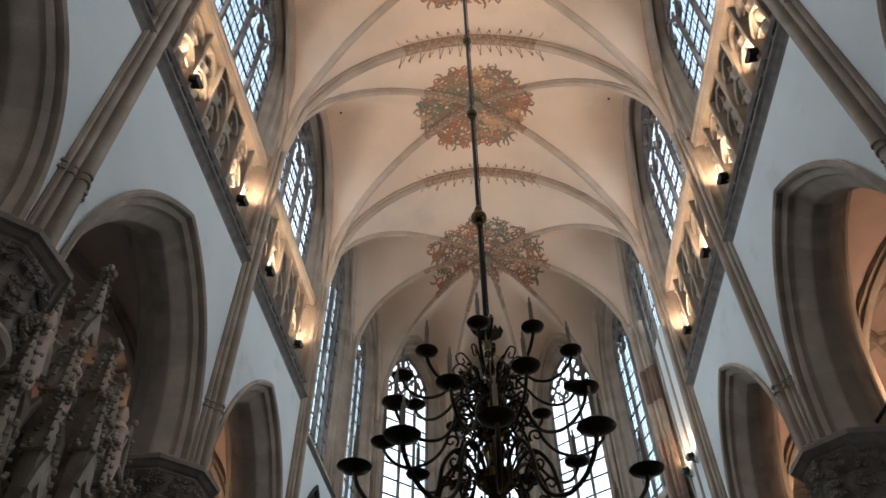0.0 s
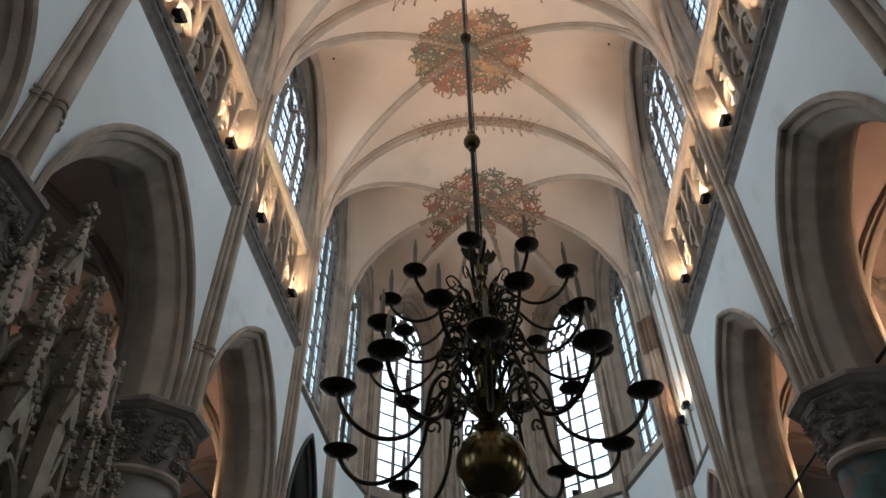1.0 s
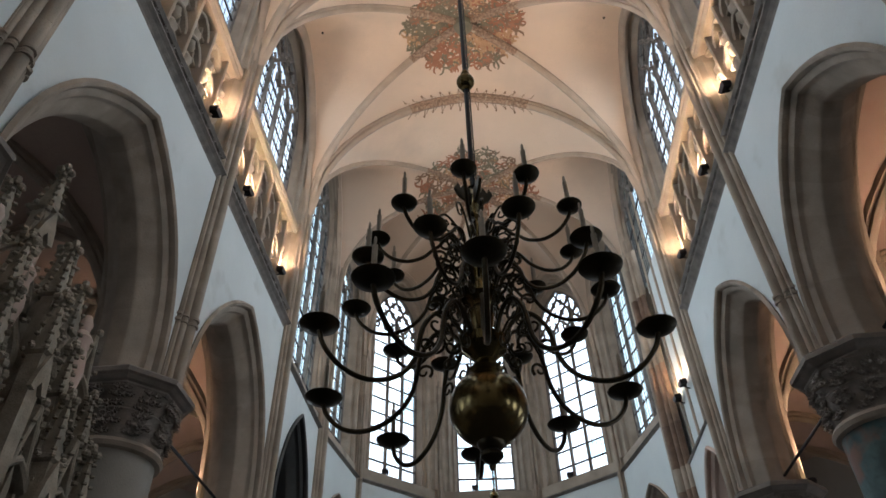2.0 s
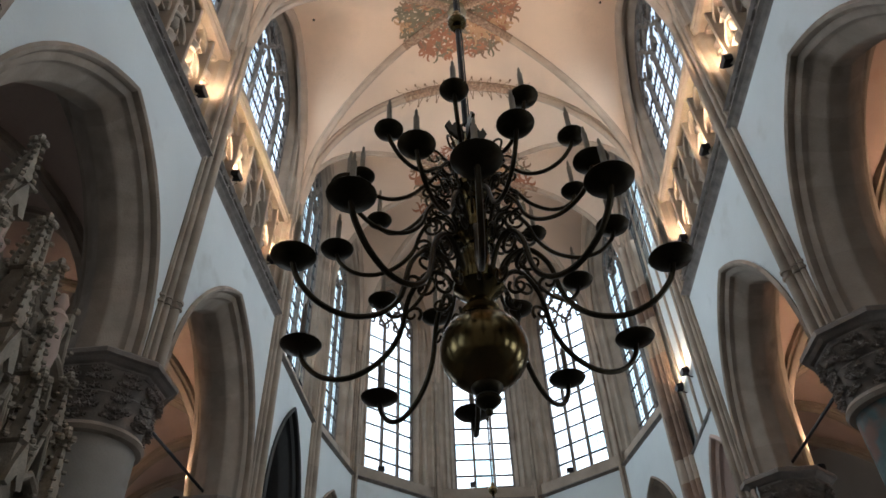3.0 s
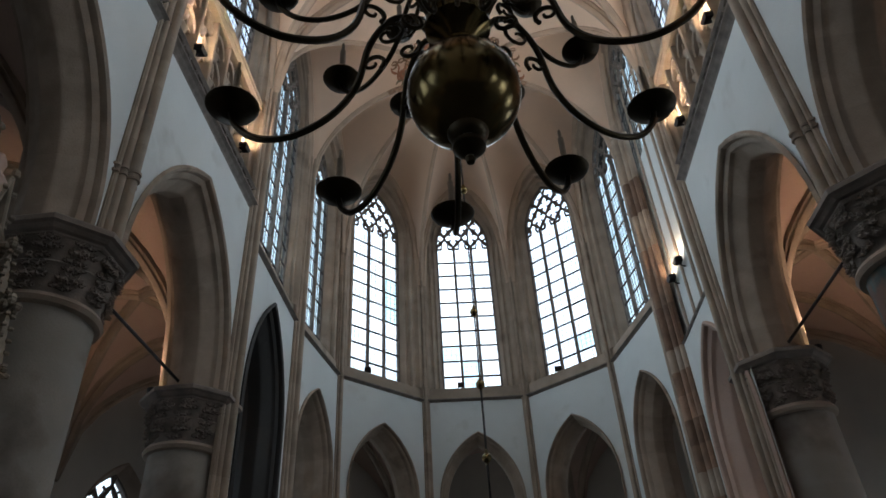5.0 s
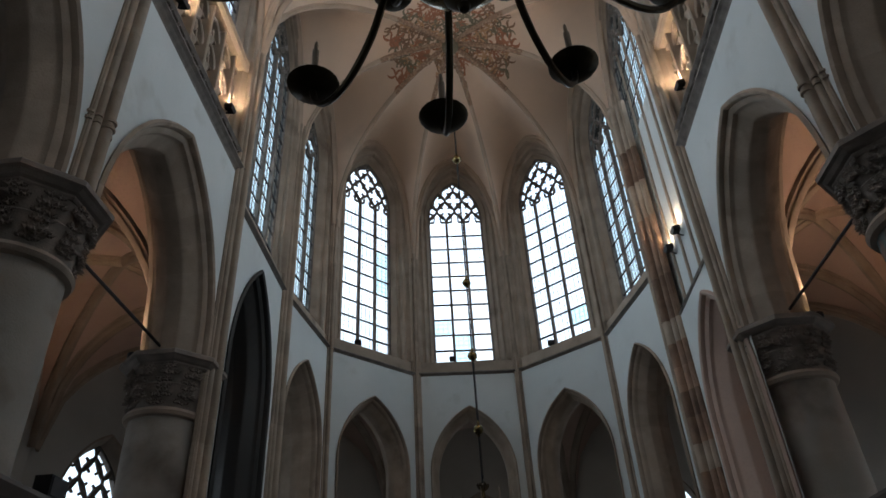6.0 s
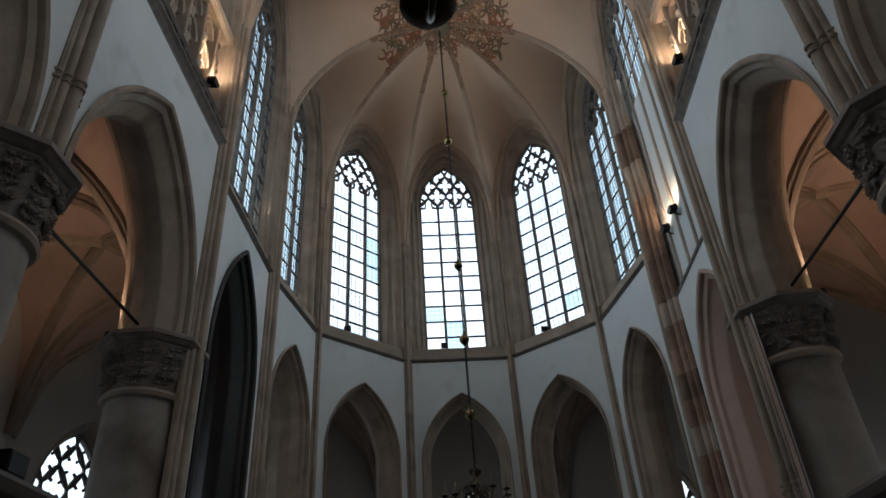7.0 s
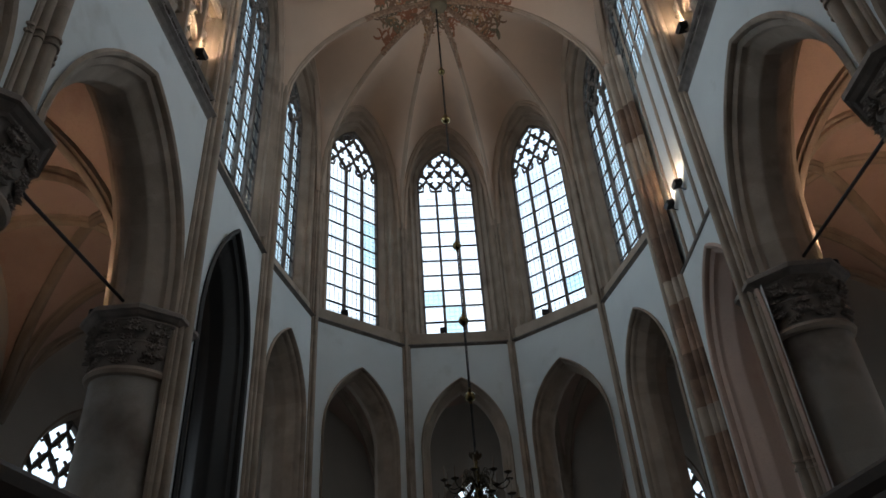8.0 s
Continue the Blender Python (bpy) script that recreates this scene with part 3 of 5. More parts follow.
for side in ("north", "south"):
    for k in range(1, 4):
        fr = FRAMES[side, k]
        h = fr.length / 2
        rng = random.Random(k * 7 + len(side))
        z0 = Z_STRING
        structure("gallery_wall_%s_%d" % (side, k + 1), Solid().box((-h, 0, 0), (h, 0.3, Z_SILL - z0), turned(fr, SET, z0)), STONE, "sandstone wall behind the gallery", "wall")
        structure("gallery_ledge_%s_%d" % (side, k + 1), course(fr, [(SET, z0 + 0.12), (0.0, z0 + 0.12), (-0.12, z0 + 0.1), (-0.14, z0 + 0.03), (-0.08, z0 - 0.02), (-0.02, z0 - 0.1), (0.02, z0 - 0.2), (SET, z0 - 0.2)]), STONE_DARK, "dark moulded gallery ledge", "ledge")
        inner_ = WINDOW[side, k][1] + 0.42
        for sg in (-1, 1):
            lo_, hi_ = sorted((sg * inner_, sg * h))
            pier = Solid().prism([(lo_, SET + 0.1), (lo_, 0.2 if sg > 0 else 0.06), (lo_ + 0.1, 0.06), (hi_ - 0.1, 0.06), (hi_, 0.06 if sg > 0 else 0.2), (hi_, SET + 0.1)],
                                 lambda a, b, kk: fr.at(a, b, Z_SILL - 0.275 if kk else z0 + 0.1))
            structure("gallery_jamb_%s_%d" % (side, k + 1), pier, STONE, "stone jamb between gallery arcading and shaft", "pier")
        par = thing("gallery_cornice", fr.at(0, 0, z0), "dark stone gallery cornice with a carved leaf frieze", "cornice", "gallery cornices", "structure")
        inv = Matrix.Translation(-fr.at(0, 0, z0))

        def put(name, solid, mat, label="", smooth=False):
            solid.v = [tuple(inv @ Vector(p)) for p in solid.v]
            return part(name, solid, mat, par, label, smooth)

        put("rail", course(fr, [(0.14, z0 + 0.5), (-0.06, z0 + 0.5), (-0.08, z0 + 0.46), (-0.03, z0 + 0.4), (0.12, z0 + 0.4)]), STONE_DARK)
        band = course(fr, [(0.1, z0 + 0.4), (0.02, z0 + 0.4), (0.02, z0 + 0.12), (0.1, z0 + 0.12)])
        put("frieze", band, STONE_DARK, "frieze of carved leaves")
        n = int(fr.length / 0.17)
        leaves = Solid()
        for i in range(n):
            leaf_lump(leaves, fr.at(-h + (i + 0.5) * fr.length / n, 0.0, z0 + 0.26 + (0.05 if i % 2 else -0.05)), fr.s, Vector((0, 0, 1)), -fr.n, 0.1, rng)
        put("leaf_carving", leaves, STONE_DARK, "row of carved leaves")
        # blind arcading behind the parapet
        arc = thing("blind_arcade", fr.at(0, SET, z0), "three tiers of blind stone arcading under the clerestory windows", "arcade", "gallery arcading", "structure")
        inv = Matrix.Translation(-fr.at(0, SET, z0))
        par = arc
        m = 7
        for i in range(m + 1):
            s0 = -h + i * fr.length / m
            put("mullion", strip(Solid(), fr, [(s0, z0 + 0.12), (s0, Z_SILL - 0.28)], 0.075, SET - 0.3, SET + 0.02), STONE)
        for i in range(m):
            w = fr.length / m
            s0 = -h + (i + 0.5) * w
            for level in (z0 + 0.9, z0 + 1.78, z0 + 2.65):
                hd = Solid()
                strip(hd, fr, [(s0 + a, z) for a, z in pointed(w / 2 - 0.03, level, w * 0.62, 7)], 0.08, SET - 0.2, SET + 0.02)
                for sg in (-1, 1):
                    strip(hd, fr, [(s0 + sg * w * 0.44, level + 0.02), (s0 + sg * w * 0.2, level + 0.05), (s0 + sg * w * 0.16, level + w * 0.34)], 0.05, SET - 0.12, SET + 0.02)
                put("arch_head", hd, STONE)
                # pear-shaped blocks put the shading of rounded niche backs into the shape
                ni = Solid().lathe([(0.0, -0.74), (0.05, -0.73), (0.12, -0.66), (0.14, -0.6), (0.1, -0.55), (0.13, -0.42), (0.12, -0.3), (0.16, -0.22), (0.17, -0.16), (0.13, -0.1), (0.08, 0.02), (0.0, 0.1)], fr.at(s0, SET - 0.03, level), 10)
                put("niche_block", ni, STONE, "", True)

# ---- floodlights ----
def floodlight(at, along, out, aim, power=1.0):
    fl = thing("floodlight", at, "small dark floodlight aimed up from the gallery", "floodlight", "gallery floodlights")
    m = Matrix(((along.x, out.x, 0, 0), (along.y, out.y, 0, 0), (0, 0, 1, 0), (0, 0, 0, 1))) @ pose(0, 0, 0, 12, 0, 0)
    part("housing", Solid().prism([(-0.1, -0.05), (0.1, -0.05), (0.14, 0.02), (0.14, 0.07), (-0.14, 0.07), (-0.14, 0.02)], lambda a, b, k: m @ Vector((a, 0.09 if k else -0.09, b))), IRON, fl)
    part("lamp_glass", Solid().box((-0.11, -0.08, 0.071), (0.11, 0.08, 0.078), m), LAMP_FACE, fl, "glowing warm lamp glass")
    part("bracket", Solid().tube([m @ Vector((0, 0.0, -0.08)), m @ Vector((0, 0.08, -0.16)), Vector(out) * 0.34 + Vector((0, 0, -0.2))], 0.018), IRON, fl)
    lamp = bpy.data.lights.new("flood", "SPOT")
    lamp.energy, lamp.color, lamp.spot_size, lamp.spot_blend, lamp.shadow_soft_size = SPOT * power, (1.0, 0.72, 0.48), radians(125), 0.6, 0.06
    ob = new("flood", lamp)
    start = Vector(at) + m @ Vector((0, 0, 0.11))
    ob.matrix_world = look(start, start + aim)
    return fl


for side in ("north", "south"):
    for k in range(1, 4):
        fr = FRAMES[side, k]
        for s0 in (-fr.length / 2 + 1.5, fr.length / 2 - 0.75):
            floodlight(fr.at(s0, 0.14, Z_STRING + 1.3), fr.s, fr.n, Vector((0, 0, 1)) + fr.n * 0.05)
fr = FRAMES["south", 4]
for s0, z in ((-0.26, 10.87), (0.55, 10.88)):
    floodlight(fr.at(s0, 0.02, z), fr.s, fr.n, Vector((0, 0, 1)) + fr.n * 0.1, 0.35)
for key_ in (("north", 4), ("apse", 4)):
    fr = FRAMES[key_]
    floodlight(fr.at(0.9, 0.4, 11.95), fr.s, fr.n, Vector((0, 0, 1)) - fr.n * 0.1, 0.2)

# ---- wall shafts ----
def bundle():
    """Outline of one large and four small rolls with hollows between, (along, depth), depth negative towards the nave."""
    pts = [(-0.34, 0.05), (-0.34, -0.04)]
    for c, d, r, lo, hi in ((-0.285, -0.05, 0.042, 190, -10), (-0.17, -0.11, 0.068, 195, -15), (0.0, -0.21, 0.1, 205, -25), (0.17, -0.11, 0.068, 195, -15), (0.285, -0.05, 0.042, 190, -10)):
        for i in range(7):
            a = radians(lo + (hi - lo) * i / 6)
            pts.append((c + r * math.cos(a), d - r * math.sin(a)))
    return pts + [(0.34, -0.04), (0.34, 0.05)]


def wall_shaft(p, inward, z0, z1, label, scale=0.78, mat=None):
    inward = Vector((*inward, 0)).normalized()
    along = Vector((-inward.y, inward.x, 0))
    sh = thing("wall_shaft", (*p, z0), label, "wall shaft", "vault shafts", "structure")

    def place(a, b, k, lo=0.0, hi=z1 - z0, grow=1.0):
        return along * (a * scale * grow) - inward * (b * scale * grow) + Vector((0, 0, hi if k else lo))

    total = z1 - z0
    count = max(1, round(total / 0.62))
    block = None
    for i in range(count):
        step = total / count
        if block is None:
            block = part("stone", Solid().prism(bundle(), lambda a, b, k: place(a, b, k, 0.001, step - 0.001)), mat or STONE, sh, smooth=True)
        else:
            other = block.copy()
            scene.collection.objects.link(other)
            other.location = (0, 0, i * step)
            if mat == RUST and i in (1, 5, 9, 14, 20, 21, 24, 25, 26):
                other.data = block.data.copy()
                other.data.materials[0] = STONE
    return sh, place


SHAFTS = []
for k in range(0, 6):
    for sx, line in ((-1, LEFT), (1, RIGHT)):
        low = 0.0 if k >= 4 else Z_CAP
        sh, place = wall_shaft((sx * X, line[k]), (-sx, 0), low, 17.3, "triple grey sandstone wall shaft rising to the vault", 0.78)
        for zz in ((8.3, 8.34) if k < 4 else (3.9, 3.94)), ((8.42, 8.46) if k < 4 else (4.02, 4.06)):
            part("ring", Solid().prism(bundle(), lambda a, b, kk: place(a, b, kk, zz[0] - low, zz[1] - low, 1.14)), STONE_GREY, sh, smooth=True)
wall_shaft((X, 19.22), (-1, 0), 0.0, 16.6, "rust-stained sandstone wall shaft of large blocks", 1.2, RUST)
for p in APSE:
    v = Vector((KEY[0] - p[0], 20.0 - p[1]))
    sh, place = wall_shaft(p, (v.x, v.y), 0.0, 17.3, "slim triple sandstone shaft in the apse corner", 0.52, STONE_GREY)
    part("ring", Solid().prism(bundle(), lambda a, b, kk: place(a, b, kk, 11.05, 11.2, 1.14)), STONE_GREY, sh, smooth=True)

# hidden posts added behind the shafts to stop sky leaking through the corners
for p in APSE + [(X, RIGHT[5]), (-X, LEFT[5])]:
    v = Vector((p[0] - KEY[0], p[1] - 20.0)).normalized()
    post = Solid().lathe([(0.0, 10.9), (0.3, 10.9), (0.3, 22.1), (0.0, 22.1)], (p[0] + v.x * 0.45, p[1] + v.y * 0.45, 0), 12)
    structure("corner_pier", post, STONE, "sandstone corner pier between two windows", "pier", True)

# ---- leaf carving on the capitals ----
def capital_leaves(rows):
    """Leaves round the bell: (height, radius, count, size) for each row."""
    rng = random.Random(5)
    made = []
    for z, r, count, size in rows:
        for i in range(count):
            a = 2 * math.pi * (i + (0.5 if len(made) % 2 else 0)) / count
            w = Vector((math.cos(a), math.sin(a), 0.35)).normalized()
            u = Vector((-math.sin(a), math.cos(a), 0))
            so = Solid()
            c = Vector((r * math.cos(a), r * math.sin(a), z + rng.uniform(-0.03, 0.03)))
            leaf_lump(so, c, u, w.cross(u), w, size, rng)
            for b in (-1, 1):
                leaf_lump(so, c + u * (b * size * 0.75) + Vector((0, 0, size * rng.uniform(-0.6, 0.5))), u, w.cross(u), w, size * 0.6, rng)
            made.append(so)
    return made


# ---- columns ----
def column(x, y):
    col = thing("column", (x, y, 0), "round grey stone column with leafy octagonal capital", "column", "arcade columns", "structure")
    part("base", Solid().lathe([(0, 0), (0.85, 0), (0.85, 0.35), (0.72, 0.5), (0.66, 0.62), (0.58, 0.7), (0.53, 0.75), (0, 0.75)], sides=32), STONE_GREY, col, smooth=True)
    for i in range(8):
        part("drum", Solid().lathe([(0.53, 0.7 + i * 0.66), (0.53, 1.36 + i * 0.66)], sides=40), PIER, col, smooth=True)
    part("necking", Solid().lathe([(0.53, 5.95), (0.59, 5.97), (0.615, 6.03), (0.59, 6.09), (0.53, 6.12)], sides=40), STONE_GREY, col, smooth=True)
    part("bell", Solid().lathe([(0.54, 6.05), (0.56, 6.3), (0.59, 6.48), (0.61, 6.52), (0.58, 6.56), (0.6, 6.7), (0.64, 6.86)], sides=32), CARVED, col, smooth=True)
    for so in capital_leaves([(6.22, 0.56, 18, 0.07), (6.34, 0.6, 20, 0.09), (6.45, 0.61, 20, 0.065), (6.6, 0.6, 20, 0.07), (6.72, 0.64, 22, 0.09), (6.81, 0.66, 22, 0.06)]):
        part("leaf", so, CARVED, col)
    r8 = 1 / math.cos(math.pi / 8)
    part("abacus", Solid().lathe([(0.56 * r8, 6.85), (0.62 * r8, 6.85), (0.64 * r8, 6.88), (0.64 * r8, 6.91), (0.68 * r8, 6.93), (0.72 * r8, 6.98), (0.76 * r8, 7.0), (0.76 * r8, 7.07), (0.74 * r8, Z_CAP), (0, Z_CAP)], sides=8, turn=math.pi / 8), ABACUS, col)
    return col


COL = X + 0.7
NEAR = X + 0.52        # the western columns stand further in
first = column(-COL, LEFT[4])
first.matrix_basis = Matrix.Translation((-COL, LEFT[4], 0)) @ Matrix.Diagonal((1.17, 1.17, 1, 1))
for k in range(0, 5):
    for sx, line in ((-1, LEFT), (1, RIGHT)):
        if (k, sx) != (4, -1):
            made = copy_thing(first, Matrix.Translation((sx * (COL if k == 4 else NEAR), line[k], 0)))
            if (k, sx) == (3, 1):
                tagged(made, "round column with faded teal and brown wall painting")
                for o in made.children:
                    if o.name.startswith("drum"):
                        o.data = o.data.copy()
                        o.data.materials[0] = MURAL

# ---- tie rods ----
for sx, line in ((-1, LEFT), (1, RIGHT)):
    for k in ((3,) if sx < 0 else (1, 2, 3)):
        rod = thing("tie_rod", (sx * COL, line[k], Z_CAP + 0.12), "black iron tie rod spanning the arcade arch", "tie rod", "tie rods")
        span = line[k + 1] - line[k]
        part("bar", Solid().tube([(0, 0.55, 0), (0, span - 0.55, 0)], 0.03), IRON, rod)
        for y in (0.55, span - 0.55):
            part("anchor", Solid().box((-0.05, y - 0.05, -0.12), (0.05, y + 0.05, 0.05)), IRON, rod)

# ---- painted rosettes on the vault ----
def vault_z(key, corners, x, y):
    for i in range(len(corners)):
        a, b = corners[i], corners[(i + 1) % len(corners)]
        ax, ay, bx, by = a[0] - key[0], a[1] - key[1], b[0] - key[0], b[1] - key[1]
        det = ax * by - ay * bx
        if abs(det) < 1e-9:
            continue
        px, py = x - key[0], y - key[1]
        wa, wb = (px * by - py * bx) / det, (ax * py - ay * px) / det
        if wa >= -1e-9 and wb >= -1e-9:
            s_ = wa + wb
            t_ = (wb - wa) / s_ if s_ > 1e-9 else 0.0
            return cell(key, a, b, s_, t_).z
    return 21.0


def curl(cx, cy, a0, size, sense, width):
    """A painted tendril in plan: a stroke that coils up. Gives left and right edges."""
    pts = []
    x, y, a = cx, cy, a0
    n = 11
    for i in range(n):
        q = i / (n - 1)
        w = width * (1 - 0.6 * q) * (0.45 + min(1, 3 * q) * 0.55) * (1.0 if i % 2 else 1.45)
        pts.append(((x - math.sin(a) * w, y + math.cos(a) * w), (x + math.sin(a) * w, y - math.cos(a) * w)))
        step = size / n * (1.25 - 0.6 * q)
        x, y = x + math.cos(a) * step, y + math.sin(a) * step
        a += sense * (0.1 + 0.42 * q * q)
    return pts


def paint_rosette(name, key, corners, reach, seed, petals):
    """Scrolls, flowers and leaves painted round a key, one mesh for each pigment."""
    rng = random.Random(seed)
    pots = {m.name: (m, Solid()) for m in (PAINT_RED, PAINT_GREEN, PAINT_GOLD, PAINT_BROWN)}
    order = [PAINT_GREEN, PAINT_GOLD, PAINT_RED, PAINT_GREEN, PAINT_BROWN, PAINT_GREEN, PAINT_BROWN, PAINT_RED]
    layer = [0]

    def lay(so, pts, faces):
        layer[0] += 1
        off = 0.012 + 0.0002 * (layer[0] % 40)
        so.add([(x, y, vault_z(key, corners, x, y) - off) for x, y in pts], faces)

    rings = 9
    for q in range(rings):
        d = 0.14 + 0.86 * q / (rings - 1)
        count = int(9 + 5.2 * q)
        for i in range(count):
            a0 = 2 * math.pi * (i + 0.5 * (q % 2)) / count + rng.uniform(-0.05, 0.05)
            lobe = 0.80 + 0.2 * abs(math.cos(a0 * petals / 2)) ** 0.6
            x, y = key[0] + reach[0] * d * lobe * math.cos(a0), key[1] + reach[1] * d * lobe * math.sin(a0)
            patch = int(a0 / (2 * math.pi) * petals * 2 + 0.5) + (q // 3)
            so = pots[order[(patch * 3 + (1 if (i + q) % 4 == 0 else 0)) % 8].name][1]
            for b in range(5):
                edge = curl(x, y, a0 + (b - 1) * 1.5 + rng.uniform(-0.5, 0.5), rng.uniform(0.24, 0.38), 1 if (i + b) % 2 else -1, 0.038)
                lay(so, [c for pair in edge for c in pair], [(2 * j, 2 * j + 1, 2 * j + 3, 2 * j + 2) for j in range(len(edge) - 1)])
            if q in (4, 7) and i % 4 == 0:
                so = pots[(PAINT_RED, PAINT_GOLD)[(i // 4) % 2].name][1]
                n = 8
                rim = [(x + 0.21 * (1 if j % 2 else 0.5) * math.cos(a0 + math.pi * j / n), y + 0.21 * (1 if j % 2 else 0.5) * math.sin(a0 + math.pi * j / n)) for j in range(2 * n)]
                lay(so, [(x, y)] + rim, [(0, j + 1, (j + 1) % (2 * n) + 1) for j in range(2 * n)])
    ros = thing("painted_rosette", (0, 0, 0), "painted rosette of red and green scrolling leaves round a vault key", "ceiling painting", "vault paintings", "structure")
    for pig, so in pots.values():
        part("scrollwork", so, pig, ros, pig.name.replace("_", " "))
    for i in range(len(corners)):
        c = corners[i]
        path = [cell(key, c, corners[i - len(corners) + 1], j / 40, -1) for j in range(1, 40)]
        path = [p for p in path if math.hypot((p.x - key[0]) / reach[0], (p.y - key[1]) / reach[1]) < 1.12]
        if len(path) > 2:
            so = Solid()
            rib_sweep(so, path, scale=0.76 if len(corners) == 4 else 0.54)
            part("painted_rib", so, PAINT_RIB, ros, "umber and white painted rib end", True)
    kb = Solid()
    z = 21.65
    kb.lathe([(0, -0.36), (0.16, -0.35), (0.26, -0.3), (0.3, -0.2), (0.3, 0.0)], (key[0], key[1], z), 20)
    part("boss", kb, PAINT_GREEN, ros, "round painted boss", True)


def paint_crest(key, a, b):
    """Painted band with little sprigs along the crown of a transverse rib."""
    cr = thing("painted_crest", (0, 0, 0), "painted crest of small sprigs along a transverse rib", "ceiling painting", "vault crests", "structure")
    path = [cell(key, a, b, 1, t / 20) for t in range(-8, 9)]
    so = Solid()
    rib_sweep(so, path, scale=0.99)
    part("band", so, PAINT_RIB, cr, "", True)
    flow = (path[-1] - path[0]).normalized()
    sprig = Solid()
    for i in range(15):
        q = i / 14 * (len(path) - 1)
        p = path[int(min(q, len(path) - 2))].lerp(path[int(min(q, len(path) - 2)) + 1], q - int(min(q, len(path) - 2)))
        for sg, size in ((1, 0.30 if i % 2 == 0 else 0.18), (-1, 0.14 if i % 2 == 0 else 0.08)):
            lean = (i - 7) * 0.05
            base, tip = p + Vector((0, sg * 0.2, -0.0)), p + Vector((lean * 0.5, sg * (0.2 + size), 0.0))
            drop_ = -0.03
            sprig.add([base + Vector((-0.07, 0, drop_)), base + Vector((-0.045, 0, drop_)), tip + Vector((0.012, 0, drop_)), tip + Vector((-0.012, 0, drop_))], [(0, 1, 2, 3)])
            sprig.add([base + Vector((0.07, 0, drop_)), base + Vector((0.045, 0, drop_)), tip + Vector((-0.012, 0, drop_ - 0.001)), tip + Vector((0.012, 0, drop_ - 0.001))], [(0, 1, 2, 3)])
            sprig.add([tip + Vector((0.035 * math.cos(j), 0.055 * math.sin(j), drop_ - 0.002)) for j in (0, 1.05, 2.1, 3.14, 4.2, 5.25)], [(0, 1, 2, 3, 4, 5)])
    part("sprigs", sprig, PAINT_BROWN, cr)


for k in (1, 2, 3):
    corners = [(-X, LEFT[k]), (-X, LEFT[k + 1]), (X, RIGHT[k + 1]), (X, RIGHT[k])]
    paint_rosette("rosette", vault_keys(k), corners, (1.8, 1.5), 10 + k, 6)
    paint_crest(vault_keys(k), corners[1], corners[2])
paint_rosette("rosette", KEY, choir, (2.3, 2.25), 31, 14)

# holes for ropes in the vault webs
for x, y in ((-4.42, 12.65), (4.4, 13.0), (-4.42, 7.5), (4.4, 7.85), (-2.8, 23.2), (2.25, 23.6)):
    corners = [(-X, LEFT[2]), (-X, LEFT[3]), (X, RIGHT[3]), (X, RIGHT[2])]
    if y > 16:
        z = vault_z(KEY, choir, x, y)
    elif y > 10.4:
        corners = [(-X, LEFT[3]), (-X, LEFT[4]), (X, RIGHT[4]), (X, RIGHT[3])]
        z = vault_z(vault_keys(3), corners, x, y)
    else:
        z = vault_z(vault_keys(2), corners, x, y)
    hole = part("vault_hole", Solid().lathe([(0, 0.0), (0.038, 0.0), (0.042, 0.03), (0.038, 0.08)], (x, y, z - 0.03), 10), IRON)
    tagged(hole, "small dark rope hole in the vault", "rope hole", "rope holes", "structure")

# ---- chandelier ----
def smooth_path(points, n=5):
    """A smooth curve through points."""
    pts = [Vector(p) for p in points]
    out = []
    for i in range(len(pts) - 1):
        p0, p1, p2, p3 = pts[max(i - 1, 0)], pts[i], pts[i + 1], pts[min(i + 2, len(pts) - 1)]
        for j in range(n):
            t = j / n
            out.append(0.5 * ((2 * p1) + (p2 - p0) * t + (2 * p0 - 5 * p1 + 4 * p2 - p3) * t * t + (3 * p1 - p0 - 3 * p2 + p3) * t ** 3))
    return out + [pts[-1]]


HANG = (-0.02, 4.91)
# pan height, pan radius from the axis, first arm's angle, size of the pans, height of the collar
TIERS = [(3.92, 1.09, 275, 0.125, 4.12), (4.48, 0.87, 252, 0.105, 4.56), (4.98, 0.73, 264, 0.09, 4.95)]
# the arms are bent a little: degrees and metres off their even places
BENT = [[-3, -3, 1, 6, 1, 1, 0, 5, 3, -1], [0, 0, -1, 3, 3, 0, 4, -4, 1, 0], [2, 0, 1, 2, 5, 0, -2, 0, -3, 2]]
LIFT = [[0.01, 0.04, 0.05, 0.04, 0.03, -0.1, -0.08, -0.08, 0.06, 0.02], [-0.09, 0.01, 0, 0.01, -0.01, 0, -0.03, -0.04, -0.05, -0.02],
        [0.01, 0.01, 0.02, -0.01, -0.01, 0, -0.05, -0.02, 0, -0.1]]


